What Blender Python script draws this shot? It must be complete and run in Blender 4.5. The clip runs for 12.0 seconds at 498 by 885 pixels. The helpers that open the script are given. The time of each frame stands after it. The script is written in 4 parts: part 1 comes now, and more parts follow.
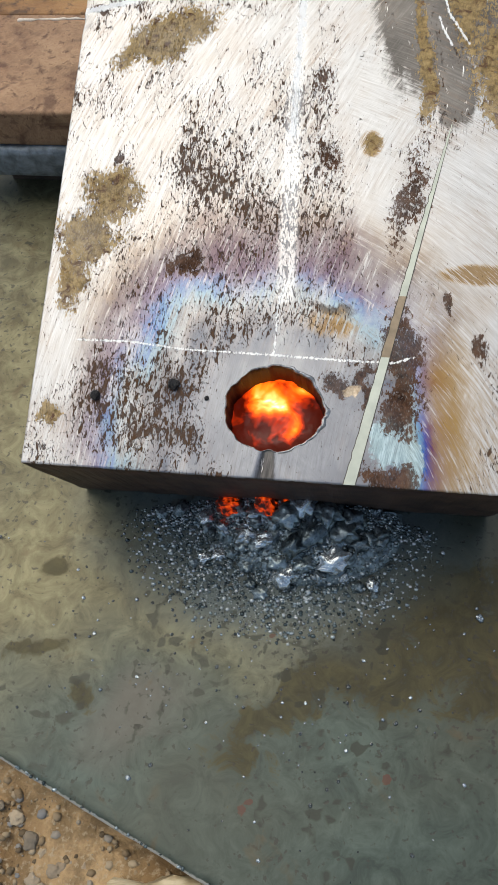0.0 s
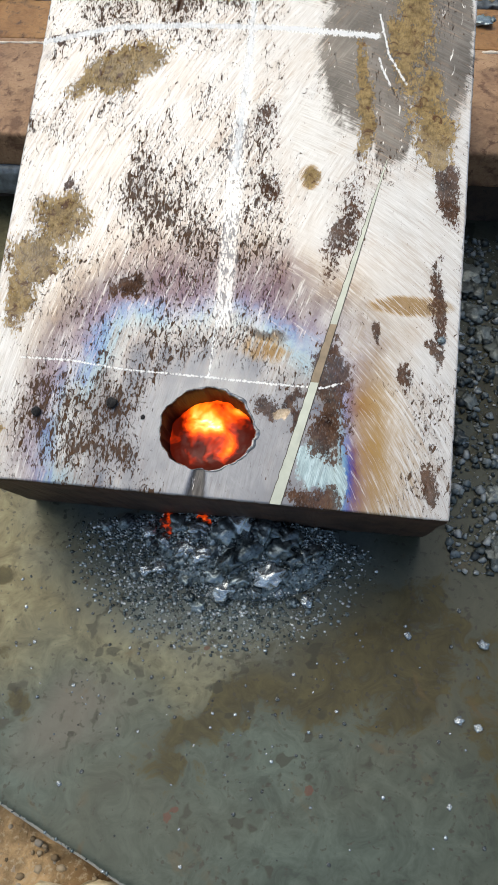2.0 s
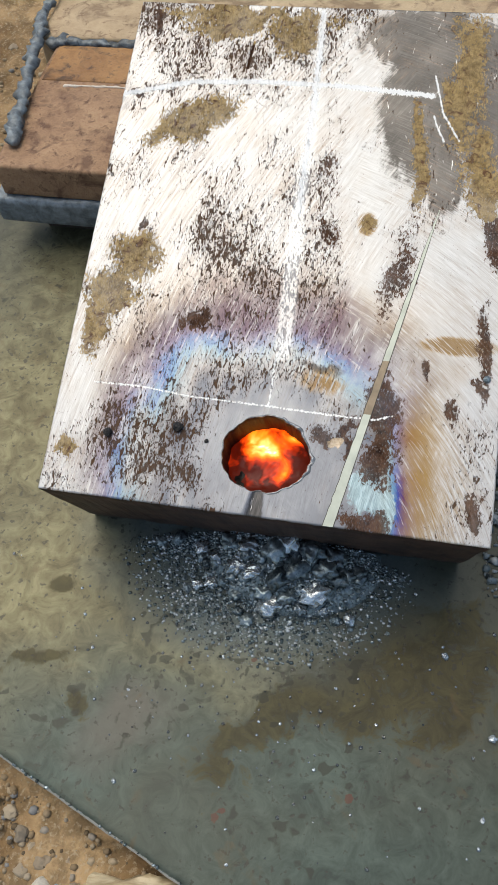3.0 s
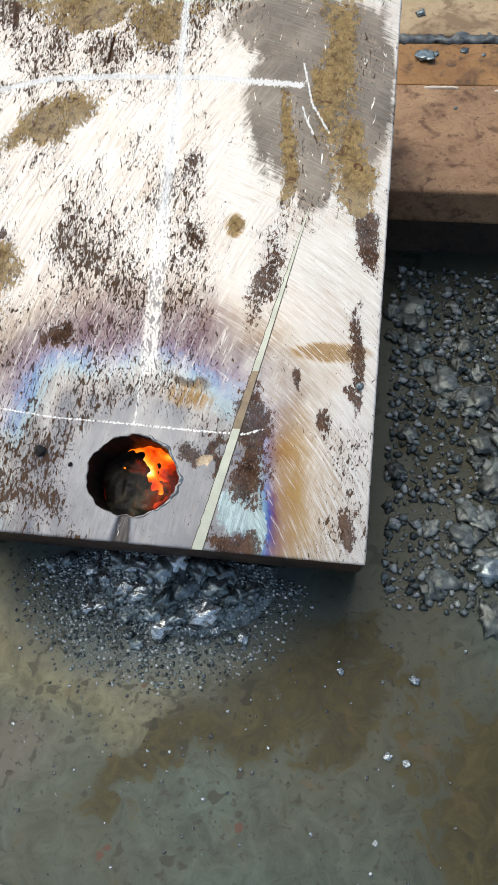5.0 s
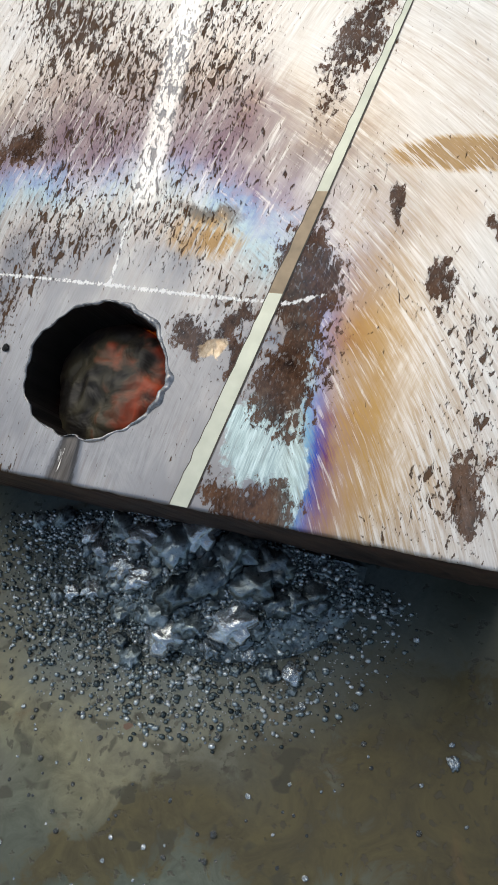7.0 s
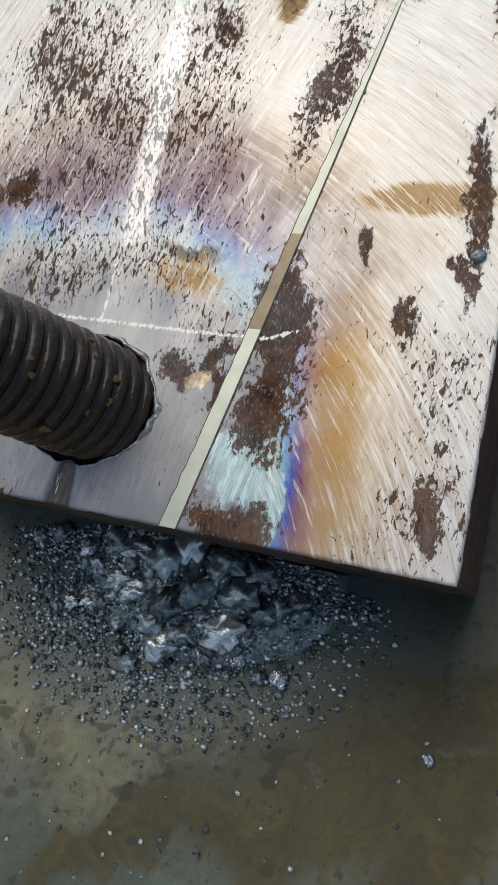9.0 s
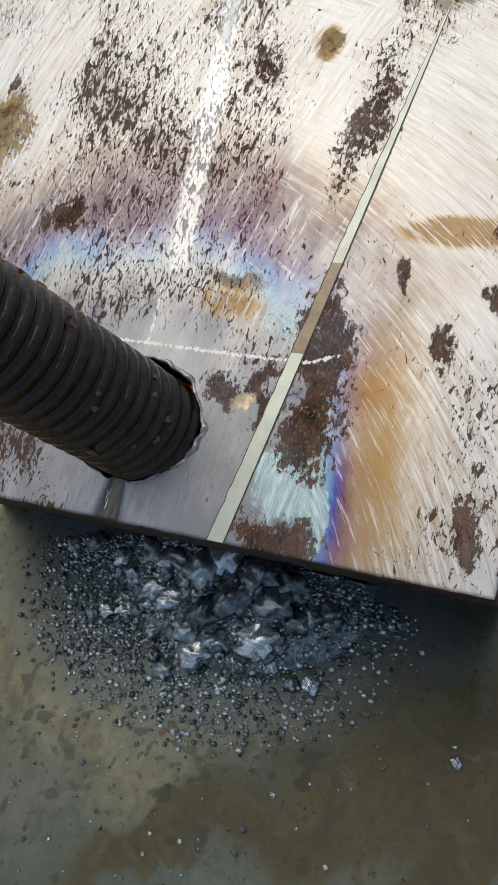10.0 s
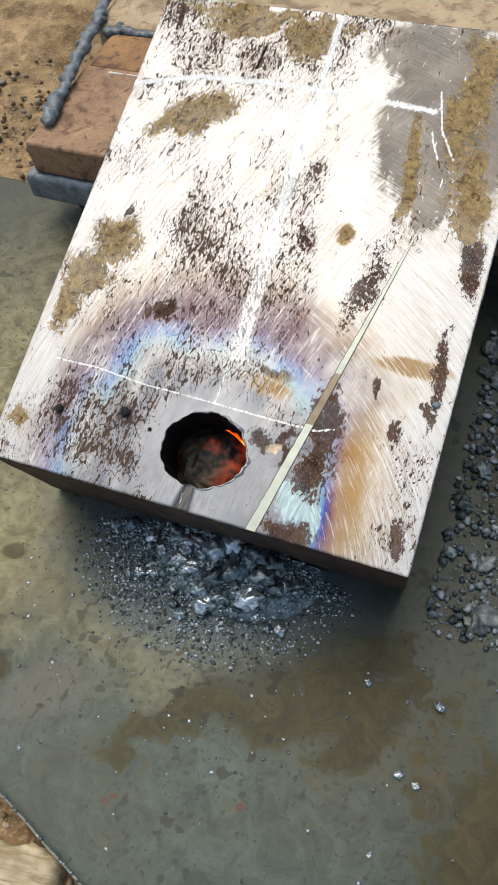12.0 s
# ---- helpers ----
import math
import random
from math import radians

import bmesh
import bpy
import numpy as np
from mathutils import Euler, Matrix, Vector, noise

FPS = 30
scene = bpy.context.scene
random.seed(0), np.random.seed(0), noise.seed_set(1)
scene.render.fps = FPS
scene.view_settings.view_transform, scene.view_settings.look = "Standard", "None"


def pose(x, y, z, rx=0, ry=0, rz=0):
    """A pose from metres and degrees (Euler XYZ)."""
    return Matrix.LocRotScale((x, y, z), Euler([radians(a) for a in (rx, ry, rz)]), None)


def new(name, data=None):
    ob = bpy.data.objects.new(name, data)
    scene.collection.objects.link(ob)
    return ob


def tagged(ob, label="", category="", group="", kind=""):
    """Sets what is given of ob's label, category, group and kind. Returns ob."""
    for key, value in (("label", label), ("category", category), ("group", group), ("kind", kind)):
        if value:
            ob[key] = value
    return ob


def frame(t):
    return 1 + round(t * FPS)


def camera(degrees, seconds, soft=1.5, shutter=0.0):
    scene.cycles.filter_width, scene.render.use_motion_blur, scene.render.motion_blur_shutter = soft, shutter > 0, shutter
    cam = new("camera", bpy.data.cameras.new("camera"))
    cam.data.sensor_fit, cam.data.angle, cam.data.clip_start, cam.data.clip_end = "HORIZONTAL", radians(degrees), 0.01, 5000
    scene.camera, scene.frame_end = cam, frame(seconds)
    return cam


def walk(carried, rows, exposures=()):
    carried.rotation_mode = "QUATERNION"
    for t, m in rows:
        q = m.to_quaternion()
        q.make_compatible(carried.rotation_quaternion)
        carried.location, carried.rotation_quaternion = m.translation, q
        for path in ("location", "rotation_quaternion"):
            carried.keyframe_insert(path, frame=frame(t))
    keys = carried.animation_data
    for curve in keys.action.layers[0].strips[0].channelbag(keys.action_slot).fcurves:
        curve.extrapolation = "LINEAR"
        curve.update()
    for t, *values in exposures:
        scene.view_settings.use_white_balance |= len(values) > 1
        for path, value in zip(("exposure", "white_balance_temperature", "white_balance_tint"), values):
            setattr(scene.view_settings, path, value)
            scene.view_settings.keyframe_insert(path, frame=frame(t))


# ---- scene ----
cam = camera(37.0, 12.0, 1.5, 0.0)
ROWS = [
    (0, 0.0274, -0.1237, 0.3369, 28.83, 4.36, 6.55),
    (0.5, 0.0341, -0.1264, 0.3402, 27.89, 4.16, 6.73),
    (1, 0.0377, -0.1292, 0.3443, 28.56, 5.25, 8.14),
    (1.5, 0.0466, -0.1305, 0.3548, 30.40, 3.78, 7.83),
    (2, 0.0530, -0.1232, 0.3469, 29.75, 3.21, 7.56),
    (2.5, 0.0459, -0.1383, 0.3663, 30.88, 4.39, 9.89),
    (3, 0.0405, -0.1362, 0.3692, 31.59, 3.57, 10.12),
    (3.5, 0.0527, -0.1247, 0.3619, 30.56, 3.37, 8.39),
    (3.7, 0.0667, -0.1152, 0.3628, 30.18, 4.03, 7.22),
    (5.5, 0.0897, -0.1069, 0.3584, 29.99, 4.00, 7.15),
    (6, 0.0976, -0.1016, 0.3471, 30.87, 6.89, 9.66),
    (6.5, 0.1058, -0.0690, 0.2342, 31.27, 10.86, 15.21),
    (7, 0.1040, -0.0546, 0.2161, 32.10, 14.15, 18.69),
    (7.5, 0.1089, -0.0582, 0.2294, 32.97, 15.89, 18.55),
    (7.7, 0.1156, -0.0560, 0.2256, 32.60, 16.39, 19.00),
    (9.3, 0.1097, -0.0536, 0.2312, 31.70, 14.43, 18.06),
    (9.5, 0.1076, -0.0571, 0.2324, 31.99, 14.35, 18.30),
    (10, 0.1045, -0.0582, 0.2428, 32.03, 14.29, 18.16),
    (10.5, 0.0944, -0.0633, 0.2553, 31.79, 12.19, 18.39),
    (11, 0.0899, -0.0673, 0.2577, 31.92, 11.54, 18.51),
    (11.5, 0.0854, -0.0789, 0.2896, 30.99, 7.22, 17.98),
    (12, 0.0989, -0.1229, 0.3627, 32.67, 4.32, 19.93),
]
EXPOSURES = [(0, 0.10, 6800, 3), (3.5, 0.16, 6800, 3), (6.0, 0.10, 6800, 3), (6.5, -0.05, 6800, 3), (7.7, -0.08, 6800, 3), (9.3, -0.16, 6800, 3), (10.6, -0.15, 6800, 3), (11.5, 0.13, 6800, 3), (12, 0.24, 6800, 3)]
walk(cam, [(t, pose(x, y, z, rx, ry, rz)) for t, x, y, z, rx, ry, rz in ROWS], EXPOSURES)

# ---- sky and sun ----
SUN_FROM = Vector((-0.30, 0.24, 0.93)).normalized()
world = bpy.data.worlds.new("sky")
scene.world = world
world.use_nodes = True
sky = world.node_tree.nodes.new("ShaderNodeTexSky")
sky.sky_type, sky.sun_disc = "NISHITA", False
sky.sun_elevation = math.asin(SUN_FROM.z)
sky.sun_rotation = math.atan2(SUN_FROM.x, SUN_FROM.y)
sky.dust_density = 3.0
world.node_tree.links.new(sky.outputs[0], world.node_tree.nodes["Background"].inputs[0])
world.node_tree.nodes["Background"].inputs[1].default_value = 0.15
sun = new("sun", bpy.data.lights.new("sun", "SUN"))
sun.data.energy, sun.data.angle, sun.data.color = 1.5, radians(55), (1.0, 0.95, 0.88)
sun.matrix_world = Matrix.Translation(SUN_FROM * 5) @ SUN_FROM.to_track_quat("Z", "Y").to_matrix().to_4x4()


# ---- smooth random fields ----
def lattice(x, y, seed):
    """Value noise in 0..1 with one cell per unit."""
    table = np.random.RandomState(seed).rand(257, 257)
    xi, yi = np.floor(x).astype(int), np.floor(y).astype(int)
    u, v = x - xi, y - yi
    u, v = u * u * (3 - 2 * u), v * v * (3 - 2 * v)
    xi, yi = xi % 256, yi % 256
    a = table[xi, yi] * (1 - u) + table[xi + 1, yi] * u
    b = table[xi, yi + 1] * (1 - u) + table[xi + 1, yi + 1] * u
    return a * (1 - v) + b * v


def fbm(x, y, seed, octaves=4):
    total, amp, norm = 0, 1.0, 0.0
    for k in range(octaves):
        total = total + amp * lattice(x * 2 ** k + 17 * k, y * 2 ** k + 5 * k, seed + k)
        norm += amp
        amp *= 0.5
    return total / norm


def patches(x, y, shapes, soft=0.35):
    """0..1 field: 1 inside any of the ellipses (x, y, half length, half width, degrees), fading at the rim."""
    field = np.zeros_like(x)
    for cx, cy, a, b, turn in shapes:
        c, s = math.cos(radians(turn)), math.sin(radians(turn))
        u, v = ((x - cx) * c + (y - cy) * s) / a, ((y - cy) * c - (x - cx) * s) / b
        field = np.maximum(field, np.clip((1 + soft - np.hypot(u, v)) / (2 * soft), 0, 1))
    return field


def line_field(x, y, points, width):
    """0..1 field: 1 on a polyline, 0 at its width."""
    field = np.zeros_like(x)
    for (ax, ay), (bx, by) in zip(points, points[1:]):
        dx, dy = bx - ax, by - ay
        t = np.clip(((x - ax) * dx + (y - ay) * dy) / (dx * dx + dy * dy), 0, 1)
        field = np.maximum(field, np.clip(1 - np.hypot(x - ax - t * dx, y - ay - t * dy) / width, 0, 1))
    return field


# ---- material helpers ----
def put(nt, kind, props=None, ins=None, out=0):
    """A node with properties, and inputs by name or number: values, or other nodes' sockets. Returns an output socket."""
    n = nt.nodes.new(kind)
    for key, value in (props or {}).items():
        setattr(n, key, value)
    for key, value in (ins or {}).items():
        if isinstance(value, bpy.types.NodeSocket):
            nt.links.new(value, n.inputs[key])
        else:
            n.inputs[key].default_value = value
    return n.outputs[out]


def calc(nt, op, a, b=0.0, c=0.0, clamp=False):
    return put(nt, "ShaderNodeMath", {"operation": op, "use_clamp": clamp}, {0: a, 1: b, 2: c})


def mix(nt, factor, a, b, blend="MIX"):
    a, b = [(*v, 1) if isinstance(v, tuple) else v for v in (a, b)]
    return put(nt, "ShaderNodeMix", {"data_type": "RGBA", "blend_type": blend}, {0: factor, 6: a, 7: b}, 2)


def coords(nt, scale, turn=0.0, shift=(0, 0, 0)):
    where = put(nt, "ShaderNodeTexCoord", out=3)
    return put(nt, "ShaderNodeMapping", None, {0: where, "Location": shift, "Rotation": (0, 0, radians(turn)), "Scale": scale})


def grain(nt, scale, detail=4.0, rough=0.55, turn=0.0, distort=0.0, shift=(0, 0, 0)):
    scale = scale if isinstance(scale, tuple) else (scale,) * 3
    return put(nt, "ShaderNodeTexNoise", None, {"Vector": coords(nt, scale, turn, shift), "Scale": 1.0, "Detail": detail, "Roughness": rough, "Distortion": distort})


def step(nt, value, edge, sharp):
    """0..1 ramp of that slope about an edge."""
    return calc(nt, "MULTIPLY_ADD", calc(nt, "SUBTRACT", value, edge), sharp, 0.5, True)


def ramp(nt, value, stops):
    n = nt.nodes.new("ShaderNodeValToRGB")
    el = n.color_ramp.elements
    while len(el) < len(stops):
        el.new(0.5)
    for e, (pos, col) in zip(el, stops):
        e.position, e.color = pos, (*col, 1)
    nt.links.new(value, n.inputs[0])
    return n.outputs[0]


def attr(nt, name):
    vec = put(nt, "ShaderNodeAttribute", {"attribute_name": name}, out=1)
    sep = nt.nodes.new("ShaderNodeSeparateXYZ")
    nt.links.new(vec, sep.inputs[0])
    return sep.outputs[0], sep.outputs[1], sep.outputs[2]


def material(name):
    m = bpy.data.materials.new(name)
    m.use_nodes = True
    return m, m.node_tree, m.node_tree.nodes["Principled BSDF"]


def finish(nt, shader, colour, rough, metal=0.0, height=None, depth=0.0004, spec=0.5):
    for key, value in (("Base Color", colour), ("Roughness", rough), ("Metallic", metal), ("Specular IOR Level", spec)):
        if isinstance(value, bpy.types.NodeSocket):
            nt.links.new(value, shader.inputs[key])
        else:
            shader.inputs[key].default_value = (*value, 1) if isinstance(value, tuple) else value
    if height is not None:
        bump = put(nt, "ShaderNodeBump", None, {"Height": height, "Distance": depth, "Strength": 1.0})
        nt.links.new(bump, shader.inputs["Normal"])


# ---- materials ----
def arc_grain(nt, cx, cy, across, along, shift=0.0, detail=3.0, rough=0.6):
    """Fine curved marks round a far centre, as an angle grinder leaves them."""
    sep = nt.nodes.new("ShaderNodeSeparateXYZ")
    nt.links.new(put(nt, "ShaderNodeTexCoord", out=3), sep.inputs[0])
    dx, dy = calc(nt, "SUBTRACT", sep.outputs[0], cx), calc(nt, "SUBTRACT", sep.outputs[1], cy)
    r = calc(nt, "SQRT", calc(nt, "ADD", calc(nt, "MULTIPLY", dx, dx), calc(nt, "MULTIPLY", dy, dy)))
    vec = put(nt, "ShaderNodeCombineXYZ", None, {0: calc(nt, "MULTIPLY", r, across), 1: calc(nt, "MULTIPLY", calc(nt, "ARCTAN2", dy, dx), along), 2: shift})
    return put(nt, "ShaderNodeTexNoise", None, {"Vector": vec, "Scale": 1.0, "Detail": detail, "Roughness": rough, "Distortion": 0.25})


def ground_steel():
    """Ground steel with pitting, rust, temper colours and chalk; the fields come from the mesh."""
    m, nt, sh = material("ground_steel")
    rust, pit, chalk = attr(nt, "wear")
    heat, hot, grey = attr(nt, "temper")
    olive, pale, orange = attr(nt, "tone")
    band, cream, smoke = attr(nt, "scuff")
    times = lambda a, b: calc(nt, "MULTIPLY", a, b)
    flip = lambda a: calc(nt, "SUBTRACT", 1.0, a)
    spots = grain(nt, (640, 235, 1), 4, 0.62, 13, 0.6)
    small = grain(nt, (1500, 620, 1), 3, 0.6, 13, 0.3)
    broad = grain(nt, 42, 4)
    ragged = grain(nt, 330, 6, 0.65)
    chips = grain(nt, (900, 420, 1), 6, 0.7, 13, 0.5, (4, 4, 0))
    place = nt.nodes.new("ShaderNodeSeparateXYZ")
    nt.links.new(put(nt, "ShaderNodeTexCoord", out=3), place.inputs[0])
    swap = step(nt, calc(nt, "MULTIPLY_ADD", place.outputs[0], 9.0, calc(nt, "MULTIPLY", grain(nt, 46, 5, 0.6, 0, 0.8, (5, 5, 0)), 1.8)), 1.27, 3.5)
    choose = lambda a, b: calc(nt, "ADD", times(a, flip(swap)), times(b, swap))
    thin = choose(arc_grain(nt, 0.45, -0.05, 2400, 70), arc_grain(nt, -0.06, -0.06, 2500, 26, 4.0))
    sweep = choose(arc_grain(nt, 0.45, -0.05, 800, 30, 2.0, 4, 0.65), arc_grain(nt, -0.06, -0.06, 980, 10, 7.0, 4, 0.68))
    streak = calc(nt, "MULTIPLY_ADD", thin, 0.45, times(sweep, 0.55))
    line_s = step(nt, streak, 0.5, 4.2)
    colour = mix(nt, line_s, (0.44, 0.43, 0.425), (0.605, 0.60, 0.60))
    smudge = step(nt, grain(nt, (60, 26, 1), 6, 0.65, 8, 0.6, (3, 7, 0)), 0.58, 6)
    colour = mix(nt, times(smudge, 0.30), colour, (0.47, 0.42, 0.385))
    colour = mix(nt, times(times(step(nt, broad, 0.55, 5), flip(line_s)), 0.55), colour, (0.42, 0.345, 0.28))
    # temper colours, broken up along the grinding marks
    side, violet, _ = attr(nt, "zone")
    sharp = ramp(nt, calc(nt, "ADD", heat, calc(nt, "MULTIPLY_ADD", sweep, 0.08, calc(nt, "MULTIPLY_ADD", ragged, 0.06, -0.07))), [
        (0.0, (0.26, 0.265, 0.29)), (0.17, (0.165, 0.185, 0.235)), (0.27, (0.20, 0.165, 0.140)), (0.315, (0.30, 0.42, 0.46)), (0.355, (0.10, 0.30, 0.52)), (0.405, (0.010, 0.050, 0.36)), (0.455, (0.11, 0.035, 0.13)),
        (0.52, (0.22, 0.115, 0.090)), (0.61, (0.27, 0.155, 0.065)), (0.74, (0.36, 0.255, 0.145)), (0.85, (0.52, 0.45, 0.38)), (1.0, (0.66, 0.64, 0.63))])
    hazy = ramp(nt, calc(nt, "ADD", heat, calc(nt, "MULTIPLY_ADD", sweep, 0.26, calc(nt, "MULTIPLY_ADD", ragged, 0.16, -0.21))), [
        (0.0, (0.27, 0.275, 0.30)), (0.16, (0.17, 0.185, 0.225)), (0.24, (0.165, 0.165, 0.185)), (0.30, (0.22, 0.26, 0.29)), (0.35, (0.26, 0.39, 0.47)), (0.41, (0.11, 0.20, 0.40)), (0.465, (0.145, 0.118, 0.235)),
        (0.54, (0.120, 0.080, 0.118)), (0.64, (0.130, 0.086, 0.085)), (0.75, (0.28, 0.195, 0.120)), (0.85, (0.50, 0.43, 0.365)), (1.0, (0.66, 0.64, 0.63))])
    tint = mix(nt, side, hazy, sharp)
    bared = calc(nt, "MULTIPLY_ADD", step(nt, sweep, 0.60, 9), -0.62, 1.0)
    hot_s = times(hot, calc(nt, "MAXIMUM", bared, step(nt, heat, 0.42, -14)))
    colour = mix(nt, hot_s, colour, mix(nt, 0.25, tint, colour, "MULTIPLY"))
    bruise = times(times(violet, step(nt, heat, 0.47, 14)), calc(nt, "MULTIPLY_ADD", step(nt, sweep, 0.53, 8), -0.62, 0.82))
    colour = mix(nt, bruise, colour, mix(nt, ragged, (0.080, 0.050, 0.072), (0.20, 0.140, 0.175)))
    # dark, hardly ground zone with bright scuffs; also darkens one painted shadow streak
    dim = step(nt, calc(nt, "MULTIPLY_ADD", calc(nt, "SUBTRACT", sweep, 0.5), 1.1, calc(nt, "MULTIPLY_ADD", calc(nt, "SUBTRACT", ragged, 0.5), 0.5, grey)), 0.45, 3.2)
    colour = mix(nt, times(dim, 0.93), colour, mix(nt, calc(nt, "MULTIPLY_ADD", step(nt, sweep, 0.52, 4), 0.5, times(step(nt, broad, 0.5, 4), 0.5)), (0.024, 0.021, 0.019), (0.155, 0.143, 0.134)))
    nick = step(nt, grain(nt, (420, 110, 1), 4, 0.6, -35, 0.8, (9, 2, 0)), 0.69, 14)
    colour = mix(nt, times(times(nick, step(nt, grey, 0.5, 6)), 0.9), colour, (0.80, 0.79, 0.78))
    colour = mix(nt, times(smoke, 0.8), colour, mix(nt, calc(nt, "MULTIPLY_ADD", ragged, 0.5, times(line_s, 0.5)), (0.16, 0.165, 0.185), (0.42, 0.425, 0.45)))
    bare = times(step(nt, calc(nt, "MULTIPLY_ADD", ragged, 0.9, times(pale, 0.8)), 0.93, 9), step(nt, pale, 0.15, 8))
    colour = mix(nt, times(bare, calc(nt, "MULTIPLY_ADD", line_s, 0.35, 0.60)), colour, mix(nt, line_s, (0.20, 0.32, 0.35), (0.50, 0.62, 0.66)))
    crumble = calc(nt, "MULTIPLY_ADD", broad, 0.5, times(ragged, 0.5))
    gold = mix(nt, calc(nt, "MULTIPLY_ADD", broad, 0.7, times(ragged, 0.35)), (0.19, 0.100, 0.020), (0.42, 0.285, 0.115))
    gold = mix(nt, step(nt, orange, 1.3, 3), gold, mix(nt, crumble, (0.13, 0.062, 0.010), (0.33, 0.205, 0.066)))
    colour = mix(nt, calc(nt, "MINIMUM", times(orange, calc(nt, "MULTIPLY_ADD", step(nt, streak, 0.49, 7), -0.88, 1.0)), 0.90), colour, gold)
    # pits and the brown film smeared out of them
    edge = calc(nt, "MULTIPLY_ADD", pit, -0.24, 0.728)
    smear = times(step(nt, flip(sweep), calc(nt, "MULTIPLY_ADD", pit, -0.24, 0.65), 6), calc(nt, "MULTIPLY_ADD", ragged, 0.7, 0.2))
    colour = mix(nt, times(smear, calc(nt, "MULTIPLY_ADD", hot, -0.35, 0.70)), colour, mix(nt, times(hot, 0.7), (0.36, 0.285, 0.235), (0.15, 0.12, 0.135)))
    dots = step(nt, spots, edge, 26)
    dots2 = times(step(nt, small, calc(nt, "MULTIPLY_ADD", pit, -0.18, 0.708), 30), 0.9)
    holes = calc(nt, "MAXIMUM", dots, dots2)
    colour = mix(nt, times(holes, calc(nt, "MULTIPLY_ADD", ragged, 0.5, 0.68, True)), colour, mix(nt, ragged, (0.014, 0.009, 0.006), (0.150, 0.082, 0.045)))
    # rust, olive where old oil has soaked in
    scab = times(step(nt, calc(nt, "ADD", times(chips, 2.0), calc(nt, "MULTIPLY_ADD", ragged, 1.1, rust)), 2.02, 8), step(nt, rust, 0.12, 12))
    crumb = step(nt, calc(nt, "MULTIPLY_ADD", chips, 0.35, calc(nt, "MULTIPLY_ADD", ragged, 0.35, times(grain(nt, 130, 4, 0.6, 0, 0.5, (6, 1, 0)), 0.3))), 0.5, 5)
    oily = mix(nt, step(nt, grain(nt, 210, 4, 0.6, 0, 0.8, (2, 8, 0)), 0.60, 9), mix(nt, crumb, (0.150, 0.098, 0.040), (0.46, 0.325, 0.150)), (0.120, 0.062, 0.034))
    rusty = mix(nt, olive, mix(nt, crumb, (0.020, 0.010, 0.007), (0.130, 0.068, 0.040)), oily)
    scab = times(scab, flip(times(step(nt, small, 0.60, 14), calc(nt, "MULTIPLY_ADD", olive, -0.1, 0.35))))
    colour = mix(nt, times(scab, calc(nt, "MULTIPLY_ADD", broad, 0.6, 0.62, True)), colour, rusty)
    colour = mix(nt, times(step(nt, calc(nt, "MULTIPLY_ADD", ragged, 0.8, cream), 0.9, 7), 0.85), colour, mix(nt, crumb, (0.30, 0.20, 0.11), (0.74, 0.62, 0.47)))
    colour = mix(nt, times(band, calc(nt, "MULTIPLY_ADD", sweep, 0.5, 0.62, True)), colour, mix(nt, times(holes, 0.25), (0.72, 0.705, 0.70), (0.28, 0.20, 0.16)))
    line = times(step(nt, calc(nt, "MULTIPLY_ADD", chips, 2.4, chalk), 1.68, 5), step(nt, chalk, 0.06, 20))
    colour = mix(nt, times(line, 0.88), colour, (0.93, 0.92, 0.90))
    dull = calc(nt, "MAXIMUM", calc(nt, "MAXIMUM", holes, scab), line)
    metal = times(flip(dull), calc(nt, "MINIMUM", calc(nt, "MULTIPLY_ADD", dim, 0.5, calc(nt, "MULTIPLY_ADD", hot, 0.25, 0.42)), 0.92))
    rough = calc(nt, "MULTIPLY_ADD", streak, 0.20, calc(nt, "MULTIPLY_ADD", dull, 0.20, 0.36))
    high = calc(nt, "MULTIPLY_ADD", holes, -0.6, times(streak, 0.24))
    high = calc(nt, "MULTIPLY_ADD", scab, calc(nt, "MULTIPLY_ADD", ragged, 0.8, -0.5), high)
    finish(nt, sh, colour, rough, metal, high, 0.00035)
    nt.links.new(calc(nt, "MULTIPLY_ADD", calc(nt, "MAXIMUM", dull, times(hot, 1.0)), -0.47, 0.5), sh.inputs["Specular IOR Level"])
    return m


